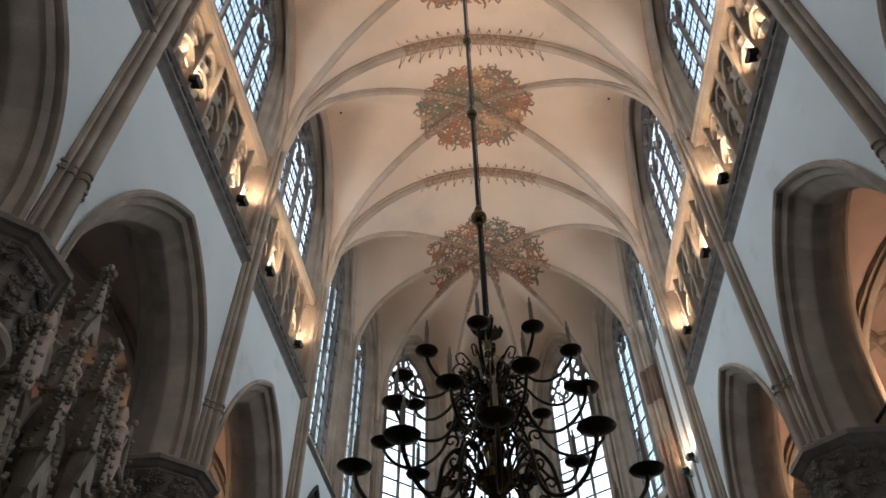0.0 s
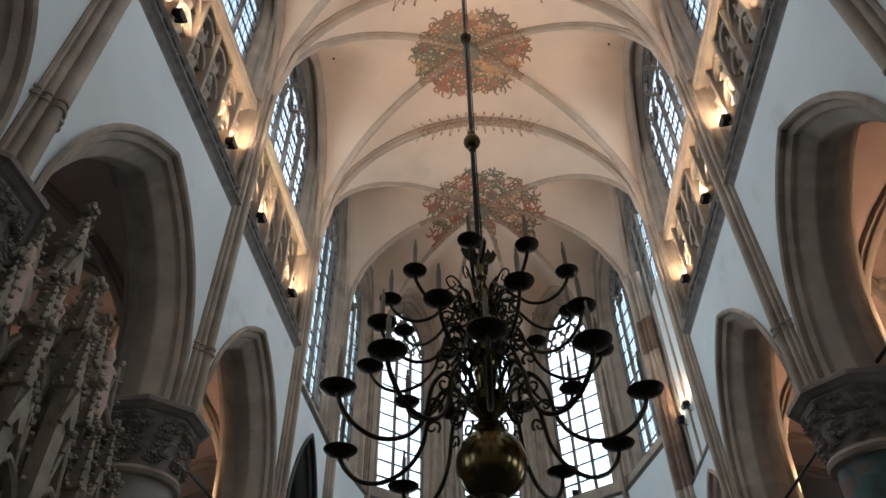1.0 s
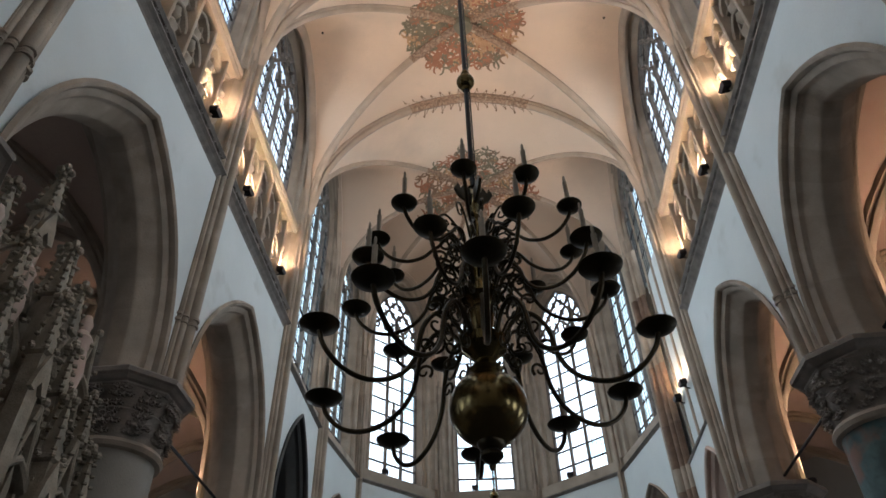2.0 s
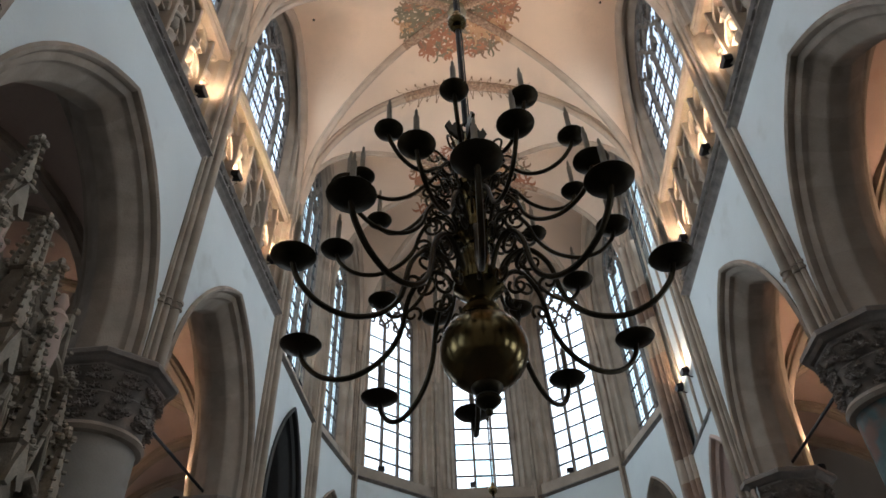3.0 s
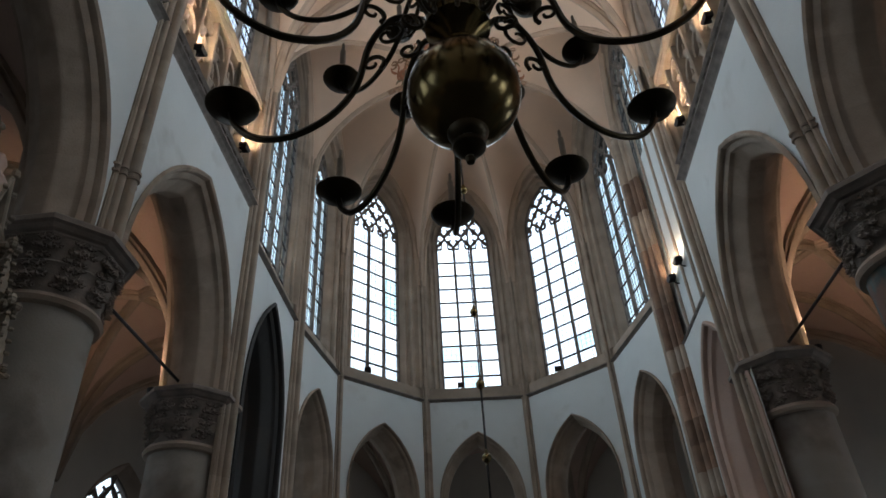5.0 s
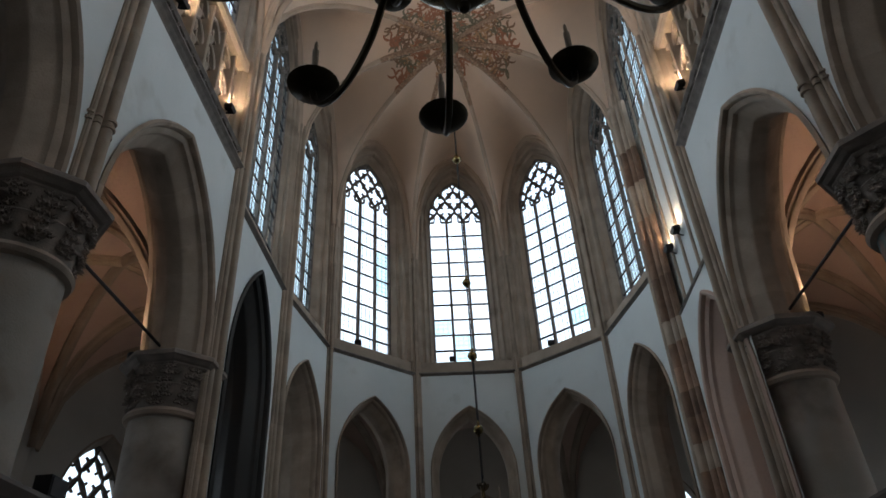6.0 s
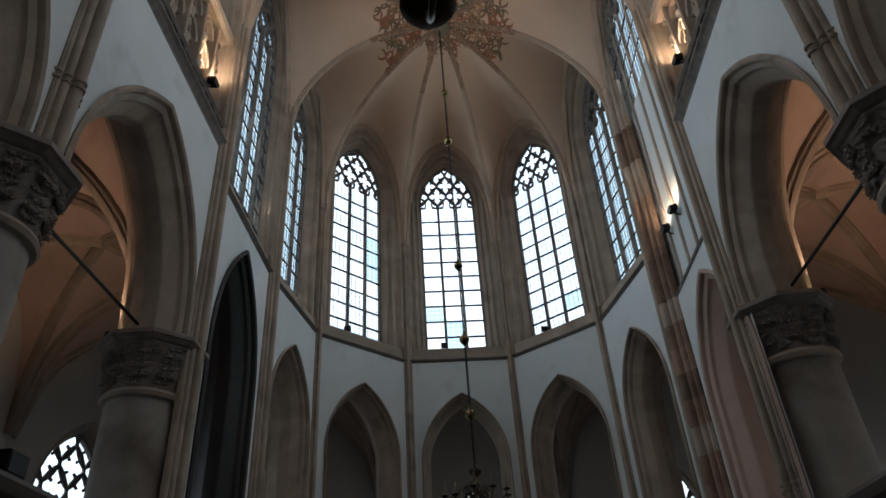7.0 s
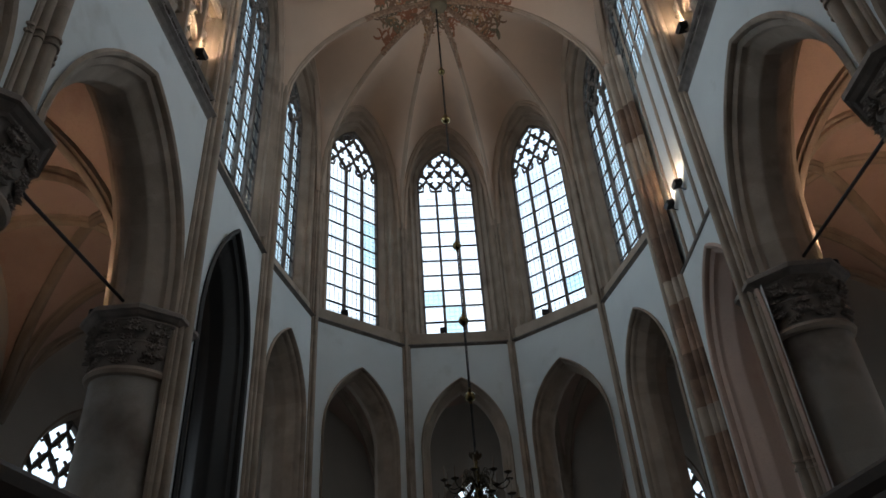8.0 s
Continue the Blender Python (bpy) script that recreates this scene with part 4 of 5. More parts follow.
def chandelier(x, y, top):
    ch = thing("chandelier", (x, y, 3.2), "large dark brass chandelier with three tiers of candle arms", "chandelier", "chandeliers")
    o = -3.2
    part("globe", Solid().ball((0, 0, 3.63 + o), 0.243, 40, 24), BRASS, ch, "polished brass globe", True)
    part("drop_knob", Solid().lathe([(0, 3.235), (0.016, 3.24), (0.022, 3.26), (0.014, 3.275), (0.04, 3.285), (0.068, 3.315), (0.068, 3.335), (0.05, 3.355), (0.07, 3.37), (0.085, 3.395), (0.085, 3.42), (0.05, 3.45)], (0, 0, o), 20), BRASS_DARK, ch, smooth=True)
    body = [(0.05, 3.85), (0.1, 3.87), (0.12, 3.9), (0.09, 3.93), (0.07, 3.97), (0.12, 4.02), (0.165, 4.06), (0.165, 4.13), (0.1, 4.16), (0.07, 4.2), (0.085, 4.28), (0.1, 4.34), (0.07, 4.4), (0.09, 4.44),
            (0.145, 4.47), (0.145, 4.53), (0.08, 4.56), (0.06, 4.6), (0.075, 4.68), (0.085, 4.74), (0.055, 4.8), (0.08, 4.85), (0.125, 4.88), (0.125, 4.93), (0.07, 4.96), (0.05, 5.0), (0.065, 5.08), (0.07, 5.13),
            (0.04, 5.2), (0.06, 5.25), (0.035, 5.3), (0.05, 5.36), (0.03, 5.42), (0.02, 5.5)]
    part("baluster", Solid().lathe([(r * 0.92, z) for r, z in body], (0, 0, o), 24), BRASS, ch, "turned brass stem", True)
    # winged finial
    for a in range(4):
        c, s_ = math.cos(a * math.pi / 2 + 0.4), math.sin(a * math.pi / 2 + 0.4)
        wing = [(0.02, 5.4), (0.07, 5.42), (0.13, 5.47), (0.16, 5.54), (0.13, 5.6), (0.11, 5.55), (0.08, 5.6), (0.06, 5.54), (0.03, 5.56)]
        so = Solid().prism(wing, lambda r, z, k: (r * c - (0.012 if k else -0.012) * s_, r * s_ + (0.012 if k else -0.012) * c, z + o))
        part("finial_leaf", so, BRASS_DARK, ch)
    part("ring", Solid().tube([(0.05 * math.cos(t), 0, 5.56 + 0.05 * math.sin(t) + o) for t in [i * math.pi / 6 for i in range(12)]], 0.012, 6, closed=True), BRASS_DARK, ch)
    for tier, (zp, rp, a0, pan, zc) in enumerate(TIERS):
        g = rp / 1.13
        dz = zc - 4.12
        arm2d = smooth_path([(0.13, 0, zc - 0.03), (0.2 * g + 0.02, 0, zc + 0.12 * g), (0.33 * g, 0, zc + 0.15 * g), (0.44 * g, 0, zc - 0.0), (0.5 * g, 0, zp - 0.06), (0.62 * g, 0, zp - 0.22 * g),
                             (0.80 * g, 0, zp - 0.285 * g), (0.97 * g, 0, zp - 0.24 * g), (1.09 * g, 0, zp - 0.12 * g), (rp, 0, zp - 0.01)], 4)
        coils = []
        for cx, cz, r0, sense, start in ((0.3, 0.04, 0.085, 1, 1.2), (0.38, -0.13, 0.06, -1, 4.0), (0.2, -0.1, 0.06, 1, 2.4)):
            coils.append([(cx * g + 0.04 + r0 * (1 - i / 22) * math.cos(start + sense * i * 0.42), 0, zc + cz * g * 1.1 + r0 * (1 - i / 22) * math.sin(start + sense * i * 0.42)) for i in range(18)])
        for i in range(10):
            turn = pose(0, 0, o, 0, 0, a0 + 36 * i + BENT[tier][i])
            m = turn @ Matrix(((1, 0, 0, 0), (0, 1, 0, 0), (LIFT[tier][i] / rp, 0, 1, 0), (0, 0, 0, 1)))
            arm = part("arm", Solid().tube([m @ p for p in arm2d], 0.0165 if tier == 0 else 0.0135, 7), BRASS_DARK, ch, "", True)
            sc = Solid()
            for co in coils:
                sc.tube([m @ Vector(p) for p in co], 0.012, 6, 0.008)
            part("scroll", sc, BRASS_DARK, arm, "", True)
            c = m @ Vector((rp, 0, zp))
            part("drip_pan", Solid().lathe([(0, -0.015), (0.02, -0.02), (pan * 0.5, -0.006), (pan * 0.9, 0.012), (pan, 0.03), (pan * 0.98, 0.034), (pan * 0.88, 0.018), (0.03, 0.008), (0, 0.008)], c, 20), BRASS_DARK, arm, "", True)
            part("socket", Solid().lathe([(0.012, 0.0), (0.026, 0.02), (0.026, 0.06), (0.02, 0.065)], c, 10), BRASS, arm, "", True)
            part("candle", Solid().lathe([(0.017, 0.05), (0.017, 0.27), (0.006, 0.28), (0.011, 0.3), (0.008, 0.33), (0, 0.345)], c, 8), CANDLE, arm, "tall candle sleeve with a small bulb", True)
        for i in range(0, 10, 1 if tier else 2):
            m = pose(0, 0, o, 0, 0, a0 + 18 + 36 * i)
            orn = Solid()
            orn.tube([m @ p for p in smooth_path([(0.11, 0, zc + 0.02), (0.17, 0, zc + 0.16), (0.25, 0, zc + 0.24), (0.31, 0, zc + 0.19), (0.28, 0, zc + 0.12), (0.23, 0, zc + 0.15), (0.25, 0, zc + 0.19)], 4)], 0.01, 6, 0.006)
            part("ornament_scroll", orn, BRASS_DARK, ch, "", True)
    return ch


def hanging(x, y, z0, z1, balls, name="suspension_rod"):
    ro = thing(name, (x, y, z0), "dark iron hanging rod with brass balls", "hanging rod", "hanging rods")
    part("rod", Solid().tube([(0, 0, 0), (0, 0, z1 - z0)], 0.022, 8), IRON, ro, "", True)
    part("cable", Solid().tube([(0.03, 0.0, 0.1), (0.035, 0.01, (z1 - z0) * 0.5), (0.03, 0, z1 - z0)], 0.006, 5), IRON, ro)
    for z, r in balls:
        so = Solid().ball((0, 0, z - z0), r, 20, 14)
        so.lathe([(0.03, -r - 0.05), (0.045, -r - 0.02), (0.03, -r + 0.01)], (0, 0, z - z0), 12)
        so.lathe([(0.03, r - 0.01), (0.045, r + 0.03), (0.025, r + 0.09)], (0, 0, z - z0), 12)
        part("ball", so, BRASS, ro, "brass ball", True)


lustre = chandelier(*HANG, 5.5)
hanging(*HANG, 5.6, 20.9, [(7.02, 0.085), (8.95, 0.07), (10.8, 0.065)])
far = copy_thing(lustre, Matrix.Translation((KEY[0] - 0.1, KEY[1], 3.2 + 0.35)))
hanging(KEY[0] - 0.1, KEY[1], 5.95, 21.3, [(7.25, 0.13), (9.25, 0.13), (11.5, 0.12), (16.1, 0.14), (18.2, 0.11)])

# ---- gothic canopy monument between two columns of the north arcade ----
def pinnacle(so, x, y, z0, z1, r, crockets=6):
    """A clustered pier with set-offs and a crocketed spirelet on top."""
    tip = z1 - min(0.85, (z1 - z0) * 0.2)
    mid = z0 + (tip - z0) * 0.6
    so.lathe([(r * 1.25, z0), (r * 1.25, mid), (r, mid + 0.12), (r, tip), (r * 1.5, tip + 0.03), (r * 1.5, tip + 0.08), (r * 0.95, tip + 0.11)], (x, y, 0), 4, math.pi / 4)
    for dx, dy in ((1, 1), (1, -1)):
        so.lathe([(r * 0.32, z0), (r * 0.32, mid + 0.5), (0.0, mid + 0.75)], (x + dx * r * 0.9, y + dy * r * 0.9, 0), 5)
    so.lathe([(r * 0.95, tip + 0.1), (r * 0.18, z1)], (x, y, 0), 4, math.pi / 4)
    for i in range(crockets):
        q = (i + 0.4) / crockets
        rr = r * (0.95 - 0.78 * q)
        for a in range(4):
            c, s_ = math.cos(a * math.pi / 2 + math.pi / 4), math.sin(a * math.pi / 2 + math.pi / 4)
            so.ball((x + c * (rr + 0.015), y + s_ * (rr + 0.015), tip + 0.1 + (z1 - tip) * q), 0.034, 5, 3, (1.3, 1.3, 0.8))
    for a in range(8):
        so.ball((x + 0.085 * math.cos(a * 0.785), y + 0.085 * math.sin(a * 0.785), z1 - 0.02 + 0.03 * (a % 2)), 0.05, 6, 4)
        so.ball((x + r * 1.4 * math.cos(a * 0.785), y + r * 1.4 * math.sin(a * 0.785), tip + 0.05), 0.04, 5, 4, (1, 1, 0.8))
    so.ball((x, y, z1 + 0.1), 0.06, 6, 4)
    # gabled tabernacle on the pier's inner face
    for zg in (mid - 0.55, tip - 0.45):
        so.prism([(-r * 1.1, zg), (-r * 0.5, zg - 0.02), (0, zg + 0.12), (r * 0.5, zg - 0.02), (r * 1.1, zg), (r * 0.75, zg + 0.22), (0, zg + 0.5), (-r * 0.75, zg + 0.22)],
                 lambda a, b, k: (x + r * (1.12 if k else 0.7), y + a, b))


def canopy_monument():
    x0, ya, yb = -5.55, 5.75, 9.25
    cm = thing("canopy_monument", (x0, (ya + yb) / 2, 0), "tall carved stone gothic canopy crowded with crocketed pinnacles", "monument")
    ym = (ya + yb) / 2
    rng = random.Random(3)
    base = Solid().box((-0.5, ya - ym, 0), (0.5, yb - ym, 1.1))
    part("plinth", base, CANOPY, cm)
    for row, (depth, lift, count, thick) in enumerate(((0.38, -1.7, 5, 0.14), (0.14, -0.8, 5, 0.125), (-0.15, 0.0, 6, 0.155))):
        for i in range(count):
            y = ya + 0.15 + (yb - ya - 0.3) * (i + 0.25 * (row == 1)) / (count - 1 + 0.25 * (row == 1))
            peak = 8.75 - abs(y - 7.2) * 0.85 + (0.12 if i % 2 == 0 else -0.2)
            so = Solid()
            pinnacle(so, depth, y - ym, 1.1 if depth > 0.2 else 3.0, peak + lift + rng.uniform(-0.12, 0.12), thick)
            part("pinnacle", so, CANOPY, cm)
    front = Wall_frame((0.33, ya - ym), (0.33, yb - ym), (5, 0))
    for lev, (z, n) in enumerate(((4.3, 4), (5.0, 8), (5.9, 4), (6.7, 4))):
        for i in range(n):
            w = (yb - ya) / n
            y = (i + 0.5) * w - (yb - ya) / 2
            if z + w * 0.9 > 8.6 - abs(y + ym - 7.15) * 0.9:
                continue
            so = Solid()
            d = -0.02 + 0.13 * lev
            strip(so, front, [(y + a, zz) for a, zz in pointed(w / 2, z, w * 0.8, 7)], 0.1, d, d + 0.14)
            strip(so, front, [(y - w * 0.48, z + w * 0.3), (y - w * 0.15, z + w * 0.75), (y, z + w * 1.55)], 0.06, d, d + 0.1)
            strip(so, front, [(y + w * 0.48, z + w * 0.3), (y + w * 0.15, z + w * 0.75), (y, z + w * 1.55)], 0.06, d, d + 0.1)
            for sg in (-1, 1):
                strip(so, front, [(y + sg * w * 0.44, z), (y + sg * w * 0.2, z + 0.04), (y + sg * w * 0.12, z + w * 0.4)], 0.045, d + 0.02, d + 0.1)
                for q in (0.3, 0.55, 0.8):
                    p = front.at(y + sg * w * 0.48 * (1 - q), d, z + w * (0.3 + 1.25 * q))
                    so.ball(p, 0.042, 5, 3, (1.2, 1.2, 0.8))
            so.ball(front.at(y, d, z + w * 1.6), 0.06, 6, 4)
            part("gablet", so, CANOPY, cm)
    for z in (2.6, 4.1):
        part("cornice", course(front, [(-0.1, z), (0.1, z), (0.1, z + 0.12), (-0.05, z + 0.16)]), CANOPY, cm)
    # added panel that gives the gaps the rose of the warm-lit wall behind
    part("back_panel", Solid().box((-0.4, ya - ym + 0.1, 1.1), (-0.3, yb - ym - 0.1, 6.4)), AISLE, cm, "rose panel in place of the warm-lit wall behind")
    for i in range(4):
        y = -1.1 + i * 0.75
        part("relief_figure", Solid().lathe([(0.02, 6.3), (0.16, 6.32), (0.19, 6.6), (0.14, 6.95), (0.17, 7.1), (0.08, 7.22), (0.1, 7.35), (0.05, 7.48), (0, 7.5)], (-0.05, y, 0), 10), AISLE, cm, "weathered rose carved block", True)
    return cm


canopy_monument()

# ---- dark oak choir stalls ----
for sx, y0, y1, top in ((-1, 8.9, 15.0, 3.38), (1, 10.6, 16.4, 3.25)):
    st = thing("choir_stall", (sx * 4.5, (y0 + y1) / 2, 0), "dark oak choir stall back with a moulded cornice", "choir stall", "choir stalls")
    hl = (y1 - y0) / 2
    part("seat_bench", Solid().box((min(0, -sx * 0.5), -hl, 0), (max(0, -sx * 0.5), hl, 0.5)), OAK, st)
    part("cornice", Solid().prism([(0.06, top - 0.3), (-0.08, top - 0.16), (-0.12, top - 0.05), (-0.1, top), (0.1, top)], lambda a, b, k: (sx * a, hl if k else -hl, b)), OAK, st)
    n = 8
    for i in range(n):
        w = 2 * hl / n
        part("panel", Solid().box((-0.03, -hl + i * w + 0.04, 0.5), (0.03, -hl + (i + 1) * w - 0.04, top - 0.28)), OAK, st)
        part("stile", Solid().box((-0.05, -hl + i * w - 0.04, 0.5), (0.05, -hl + i * w + 0.04, top - 0.28)), OAK, st)

# ---- loudspeakers and sill fittings ----
def loudspeaker(at, label):
    sp = thing("loudspeaker", at, label, "loudspeaker", "loudspeakers")
    part("cabinet", Solid().box((-0.09, -0.16, -0.12), (0.09, 0.16, 0.1)), IRON, sp)
    part("grille", Solid().box((0.091, -0.14, -0.1), (0.1, 0.14, 0.08)), LEAD, sp)
    return sp


loudspeaker((-4.5, 10.45, 3.5), "black loudspeaker box on top of the choir stall")
for k in range(1, 4):
    fr = FRAMES["apse", k]
    cam_at = fr.at(0.45, 0.3, 11.66)
    cm = thing("sill_floodlight", cam_at, "small dark fitting on the window sill", "light fitting", "sill fittings")
    part("foot", Solid().lathe([(0.05, 0), (0.05, 0.02), (0.015, 0.03), (0.015, 0.12)], sides=10), IRON, cm)
    part("head", Solid().box((-0.11, -0.08, 0.1), (0.11, 0.08, 0.24)), IRON, cm)

# ---- aisles, ambulatory and outer walls ----
def aisle_bay(a, b, c, d, name, label):
    """A vaulted bay over the corners a, b (nave side) and c, d (outer side)."""
    corners = [a, b, c, d]
    key = (sum(p[0] for p in corners) / 4, sum(p[1] for p in corners) / 4)
    vault_cells(key, corners, name, label, 11.2, 0.2, 0.68, AISLE, 10)
    for i in range(4):
        rib([cell(key, corners[i], corners[i - 3], 1 - j / 14, -1, 11.2, 0.2, 0.68) for j in range(15)], "brown stone aisle rib", 0.85, STONE)
    side_ = Vector((corners[2][0] - corners[1][0], corners[2][1] - corners[1][1], 0)).normalized() * 0.2
    rib([cell(key, corners[0], corners[1], 1, j / 10 - 1, 11.2, 0.2, 0.68) + side_ for j in range(21)], "brown stone aisle wall rib", 1.25, STONE)
    rib([cell(key, corners[1], corners[2], 1, j / 10 - 1, 11.2, 0.2, 0.68) for j in range(21)], "brown stone aisle rib", 1.0, STONE)


OUT = 11.0
for sx, line, name in ((-1, LEFT, "north"), (1, RIGHT, "south")):
    x0, x1 = sx * (X + WALL - 0.1), sx * OUT
    for k in range(5):
        aisle_bay((x0, line[k]), (x0, line[k + 1]), (x1, line[k + 1]), (x1, line[k]), "ceiling_aisle_%s_%d" % (name, k + 1), "rose plastered aisle vault")
        fr = Wall_frame((x1, line[k]), (x1, line[k + 1]), (0, 10))
        wall = Solid()
        # south windows are assumed, set low out of view; their lamps brighten that aisle
        sill_, spring_ = (3.0, 6.6) if sx < 0 else (1.4, 3.2)
        pierced_wall(wall, fr, pointed(1.25, spring_, 2.1, 14, sill_, 0.25), 0.0, 12.0, 0.0, 0.6)
        structure("wall_aisle_%s_%d" % (name, k + 1), wall, AISLE_WALL, "plain plastered outer aisle wall", "wall")
        rv = Solid()
        moulding(rv, fr, 1.25, spring_, 2.1, sill_, [(0.25, 0.0), (0.2, -0.03), (0.12, 0.1), (0.0, 0.3), (0.0, 0.6)])
        structure("aisle_reveal_trim_%s_%d" % (name, k + 1), rv, STONE_GREY, "moulded aisle window reveal", "window reveal", True)
        church_window(fr, sill_, 1.25, spring_, 2.1, 3, 4, 0.4, "leaded aisle window with flowing tracery", 0.07 if sx < 0 else 0.6)
big = [(APSE_X + 11.0 * math.cos(radians(a)), 20.2 + 11.0 * math.sin(radians(a))) for a in (36, 72, 108, 144)]
outer = [(OUT, RIGHT[5])] + big + [(-OUT, LEFT[5])]
inner = []
for p in ring:
    v = Vector((p[0] - APSE_X, p[1] - 20.0)).normalized()
    inner.append((p[0] + v.x * 1.3, p[1] + v.y * 1.3))
for k in range(5):
    aisle_bay(inner[k], inner[k + 1], outer[k + 1], outer[k], "ceiling_ambulatory_%d" % (k + 1), "rose plastered ambulatory vault")
    a_, b_ = Vector(outer[k]), Vector(outer[k + 1])
    if k == 4:
        cut_ = b_.lerp(a_, 0.69)
        rest = Wall_frame(tuple(a_), tuple(cut_), (0, 20))
        structure("wall_ambulatory_side", Solid().box((-rest.length / 2, 0, 0), (rest.length / 2, 0.6, 12.0), turned(rest, 0, 0)), AISLE_WALL, "plain plastered ambulatory wall", "wall")
        a_ = cut_
    fr = Wall_frame(tuple(a_), tuple(b_), (0, 20))
    if k == 0:
        structure("wall_ambulatory_1", Solid().box((-fr.length / 2, 0, 0), (fr.length / 2, 0.6, 12.0), turned(fr, 0, 0)), AISLE_WALL, "plain plastered ambulatory wall", "wall")
        continue
    wall = Solid()
    pierced_wall(wall, fr, pointed(1.3, 6.1, 2.1, 14, 2.8, 0.25), 0.0, 12.0, 0.0, 0.6)
    structure("wall_ambulatory_%d" % (k + 1), wall, AISLE_WALL, "plain plastered ambulatory wall", "wall")
    rv = Solid()
    moulding(rv, fr, 1.3, 6.1, 2.1, 2.8, [(0.25, 0.0), (0.2, -0.03), (0.12, 0.1), (0.0, 0.3), (0.0, 0.6)])
    structure("ambulatory_reveal_trim_%d" % (k + 1), rv, STONE_GREY, "moulded ambulatory window reveal", "window reveal", True)
    church_window(fr, 2.8, 1.3, 6.1, 2.1, 3, 4, 0.4, "leaded ambulatory window with flowing tracery", 0.5)
    sh = Solid().lathe([(0.16, 0.0), (0.16, 7.6), (0.22, 7.7), (0.24, 7.8)], (outer[k][0] * 0.985, outer[k][1] * 0.99, 0), 14)
    structure("ambulatory_shaft_%d" % (k + 1), sh, STONE_GREY, "slim ambulatory wall shaft", "wall shaft", True)

# warm uplights behind the capitals
for sx, line in ((-1, LEFT), (1, RIGHT)):
    for k in ((4,) if sx < 0 else (3, 4)):
        at = (sx * (X + WALL + 0.24), line[k] - 0.42, Z_CAP + 0.12)
        fl = thing("uplight", at, "small dark uplight on top of a capital", "uplight", "aisle uplights")
        part("housing", Solid().lathe([(0, -0.12), (0.08, -0.12), (0.1, -0.02), (0.1, 0.04), (0.085, 0.04)], sides=14), IRON, fl, smooth=True)
        part("lamp_glass", Solid().lathe([(0, 0.025), (0.085, 0.025)], sides=14), LAMP_FACE, fl, "glowing warm lamp glass")
        lamp = bpy.data.lights.new("aisle_uplight", "SPOT")
        lamp.energy, lamp.color, lamp.spot_size, lamp.spot_blend, lamp.shadow_soft_size = SPOT * (1.2 if sx < 0 else 1.8), (1.0, 0.66, 0.44), radians(115), 0.7, 0.05
        new("aisle_uplight", lamp).matrix_world = look(Vector(at) + Vector((sx * 0.06, 0, 0.1)), Vector(at) + Vector((sx * 0.75, 0.1, 1.1)))

# ---- unseen west wall and roof slabs added to shut out the sky, floor ----
structure("wall_west", Solid().box((-OUT, -5.9, 0), (OUT, -5.3, 22.5)), AISLE_WALL, "plain plastered west wall", "wall")
roof = Solid().box((-6.3, -6, 22.25), (6.3, 27.5, 22.45))
structure("roof", roof, OAK, "unseen slab keeping sky light off the vaults", "roof")
for sx in (-1, 1):
    structure("roof_aisle_%s" % ("north" if sx < 0 else "south"), Solid().box((min(sx * 6.0, sx * 11.7), -6, 12.0), (max(sx * 6.0, sx * 11.7), 20, 12.2)), OAK, "plain boarded aisle roof", "roof")
ring_block = Solid()
cap = [(6.3, 19.5)] + [(APSE_X + 6.3 * math.cos(radians(a)), APSE_Y + 6.3 * math.sin(radians(a))) for a in (36, 72, 108, 144)] + [(-6.3, 19.5)]
rim = [(11.7, 19.5)] + [(APSE_X + 11.8 * math.cos(radians(a)), 20.2 + 11.8 * math.sin(radians(a))) for a in (36, 72, 108, 144)] + [(-11.7, 19.5)]
ring_block.grid([[(x, y, 12.0) for x, y in cap], [(x, y, 12.0) for x, y in rim]])
structure("roof_ambulatory", ring_block, OAK, "plain boarded ambulatory roof", "roof")
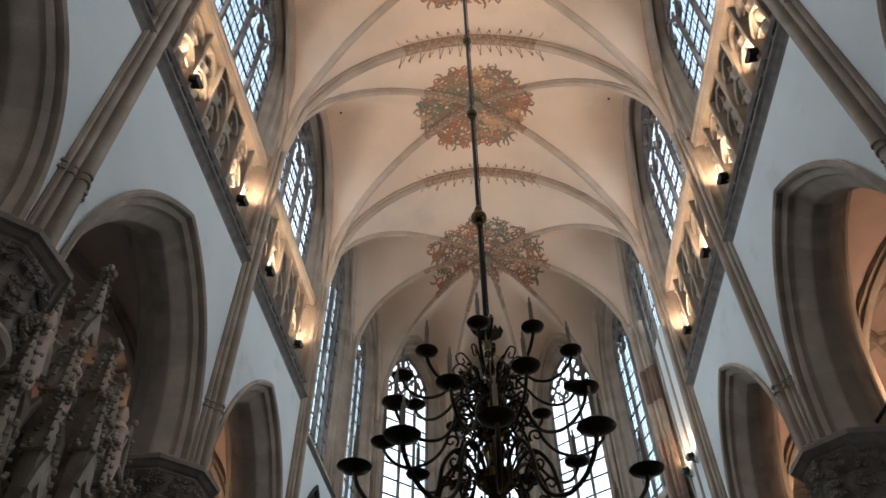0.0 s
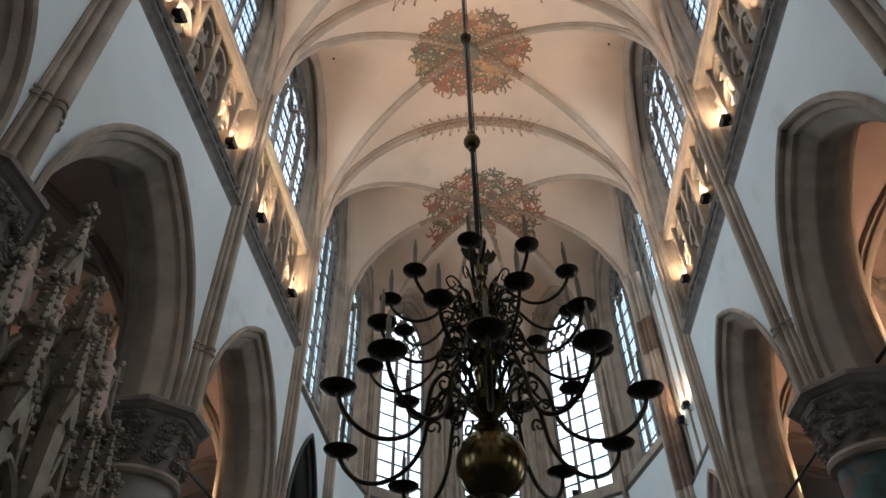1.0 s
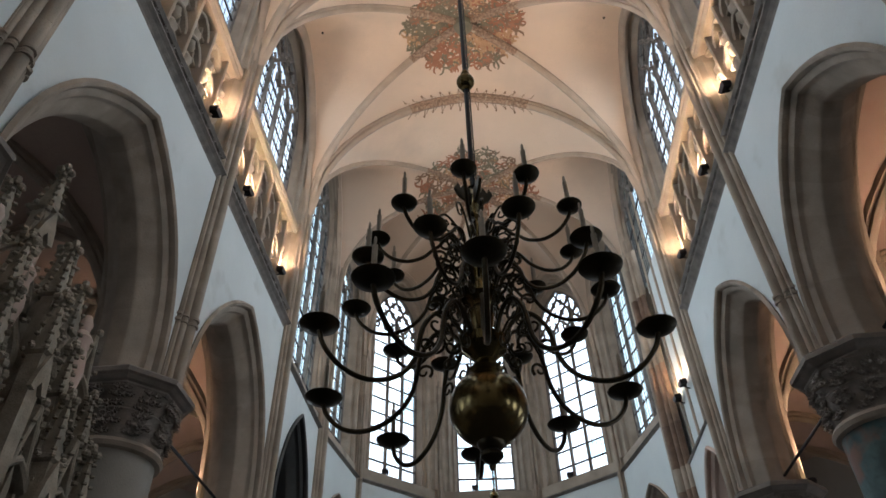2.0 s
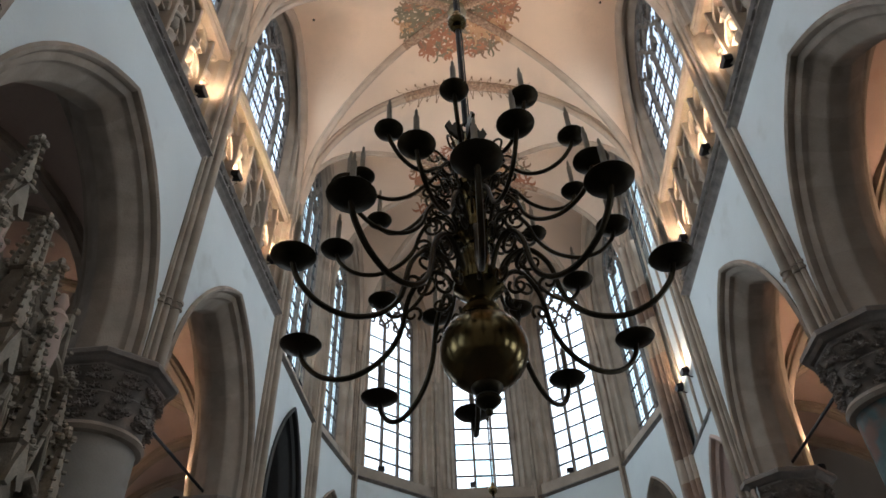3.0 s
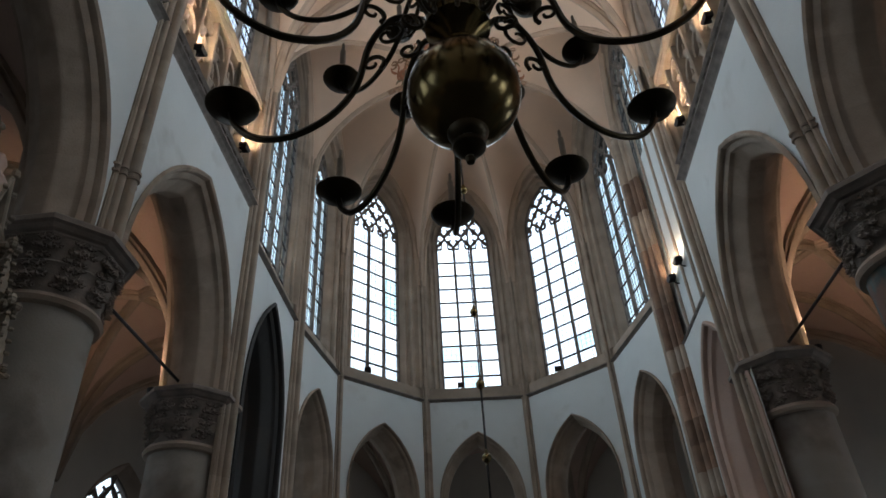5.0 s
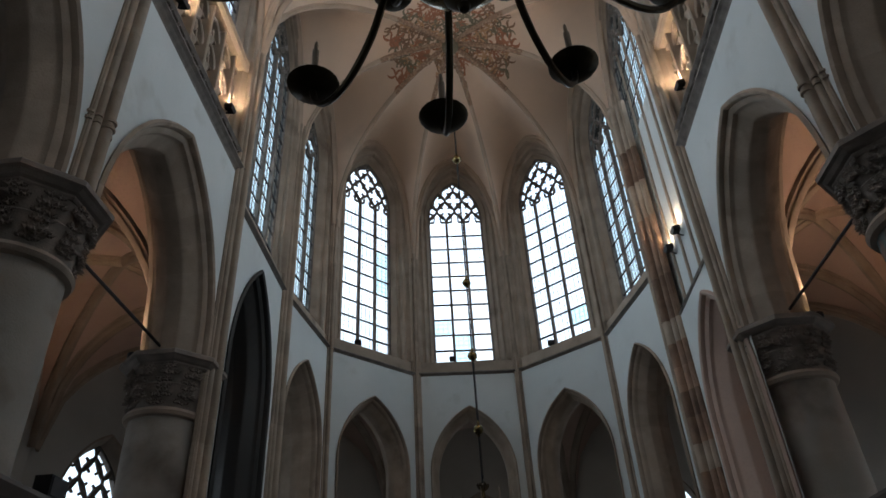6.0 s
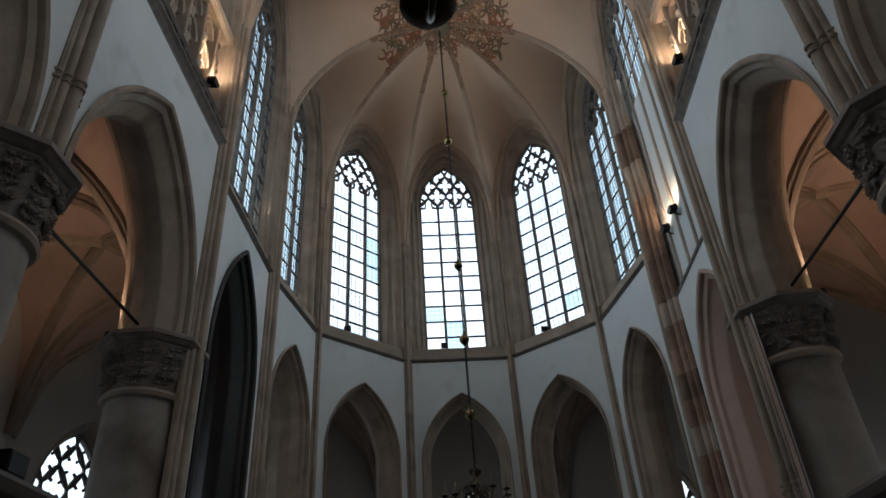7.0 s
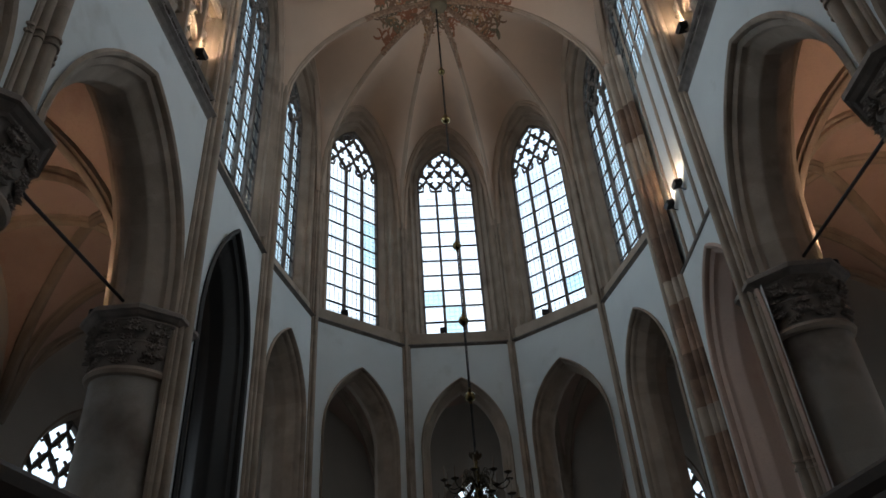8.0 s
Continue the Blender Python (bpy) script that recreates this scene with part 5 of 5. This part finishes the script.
structure("ground", Solid().box((-400, -400, -0.5), (400, 400, -0.21)), FLOOR, "flat paved ground outside the church", "ground")
structure("floor", Solid().box((-12, -6, -0.2), (12, 32, 0)), FLOOR, "worn bluestone church floor", "floor")

# ---- bright overcast cloud beyond the windows ----
cloud = bpy.data.materials.new("overcast_cloud")
cloud.use_nodes = True
cn = cloud.node_tree
cn.nodes.clear()
emit, cout, cnoise, cramp = cn.nodes.new("ShaderNodeEmission"), cn.nodes.new("ShaderNodeOutputMaterial"), cn.nodes.new("ShaderNodeTexNoise"), cn.nodes.new("ShaderNodeMix")
cramp.data_type = "RGBA"
cnoise.inputs["Scale"].default_value = 0.012
cramp.inputs[6].default_value, cramp.inputs[7].default_value = (0.62, 0.78, 1.0, 1), (1.0, 1.0, 1.0, 1)
cgeo = cn.nodes.new("ShaderNodeNewGeometry")
cn.links.new(cgeo.outputs["Position"], cnoise.inputs["Vector"])
cn.links.new(cnoise.outputs["Fac"], cramp.inputs[0])
# the cloud thins to blue towards the zenith
cxyz, crange, chigh = cn.nodes.new("ShaderNodeSeparateXYZ"), cn.nodes.new("ShaderNodeMapRange"), cn.nodes.new("ShaderNodeMix")
chigh.data_type = "RGBA"
crange.inputs["From Min"].default_value, crange.inputs["From Max"].default_value = 200, 275
cn.links.new(cgeo.outputs["Position"], cxyz.inputs[0])
cn.links.new(cxyz.outputs["Z"], crange.inputs[0])
cn.links.new(crange.outputs[0], chigh.inputs[0])
cn.links.new(cramp.outputs[2], chigh.inputs[6])
chigh.inputs[7].default_value = (0.26, 0.36, 0.5, 1)
cn.links.new(chigh.outputs[2], emit.inputs[0])
emit.inputs[1].default_value = 2.5
cn.links.new(emit.outputs[0], cout.inputs[0])
back = Solid()
rows = []
for i in range(9):
    e = radians(-2 + 11.5 * i)
    rows.append([(300 * math.cos(e) * math.cos(radians(15 * j)), 12 + 300 * math.cos(e) * math.sin(radians(15 * j)), 300 * math.sin(e)) for j in range(24)])
back.grid(rows, close_v=True)
structure("backdrop", back, cloud, "bright overcast sky beyond the windows", "sky", True)
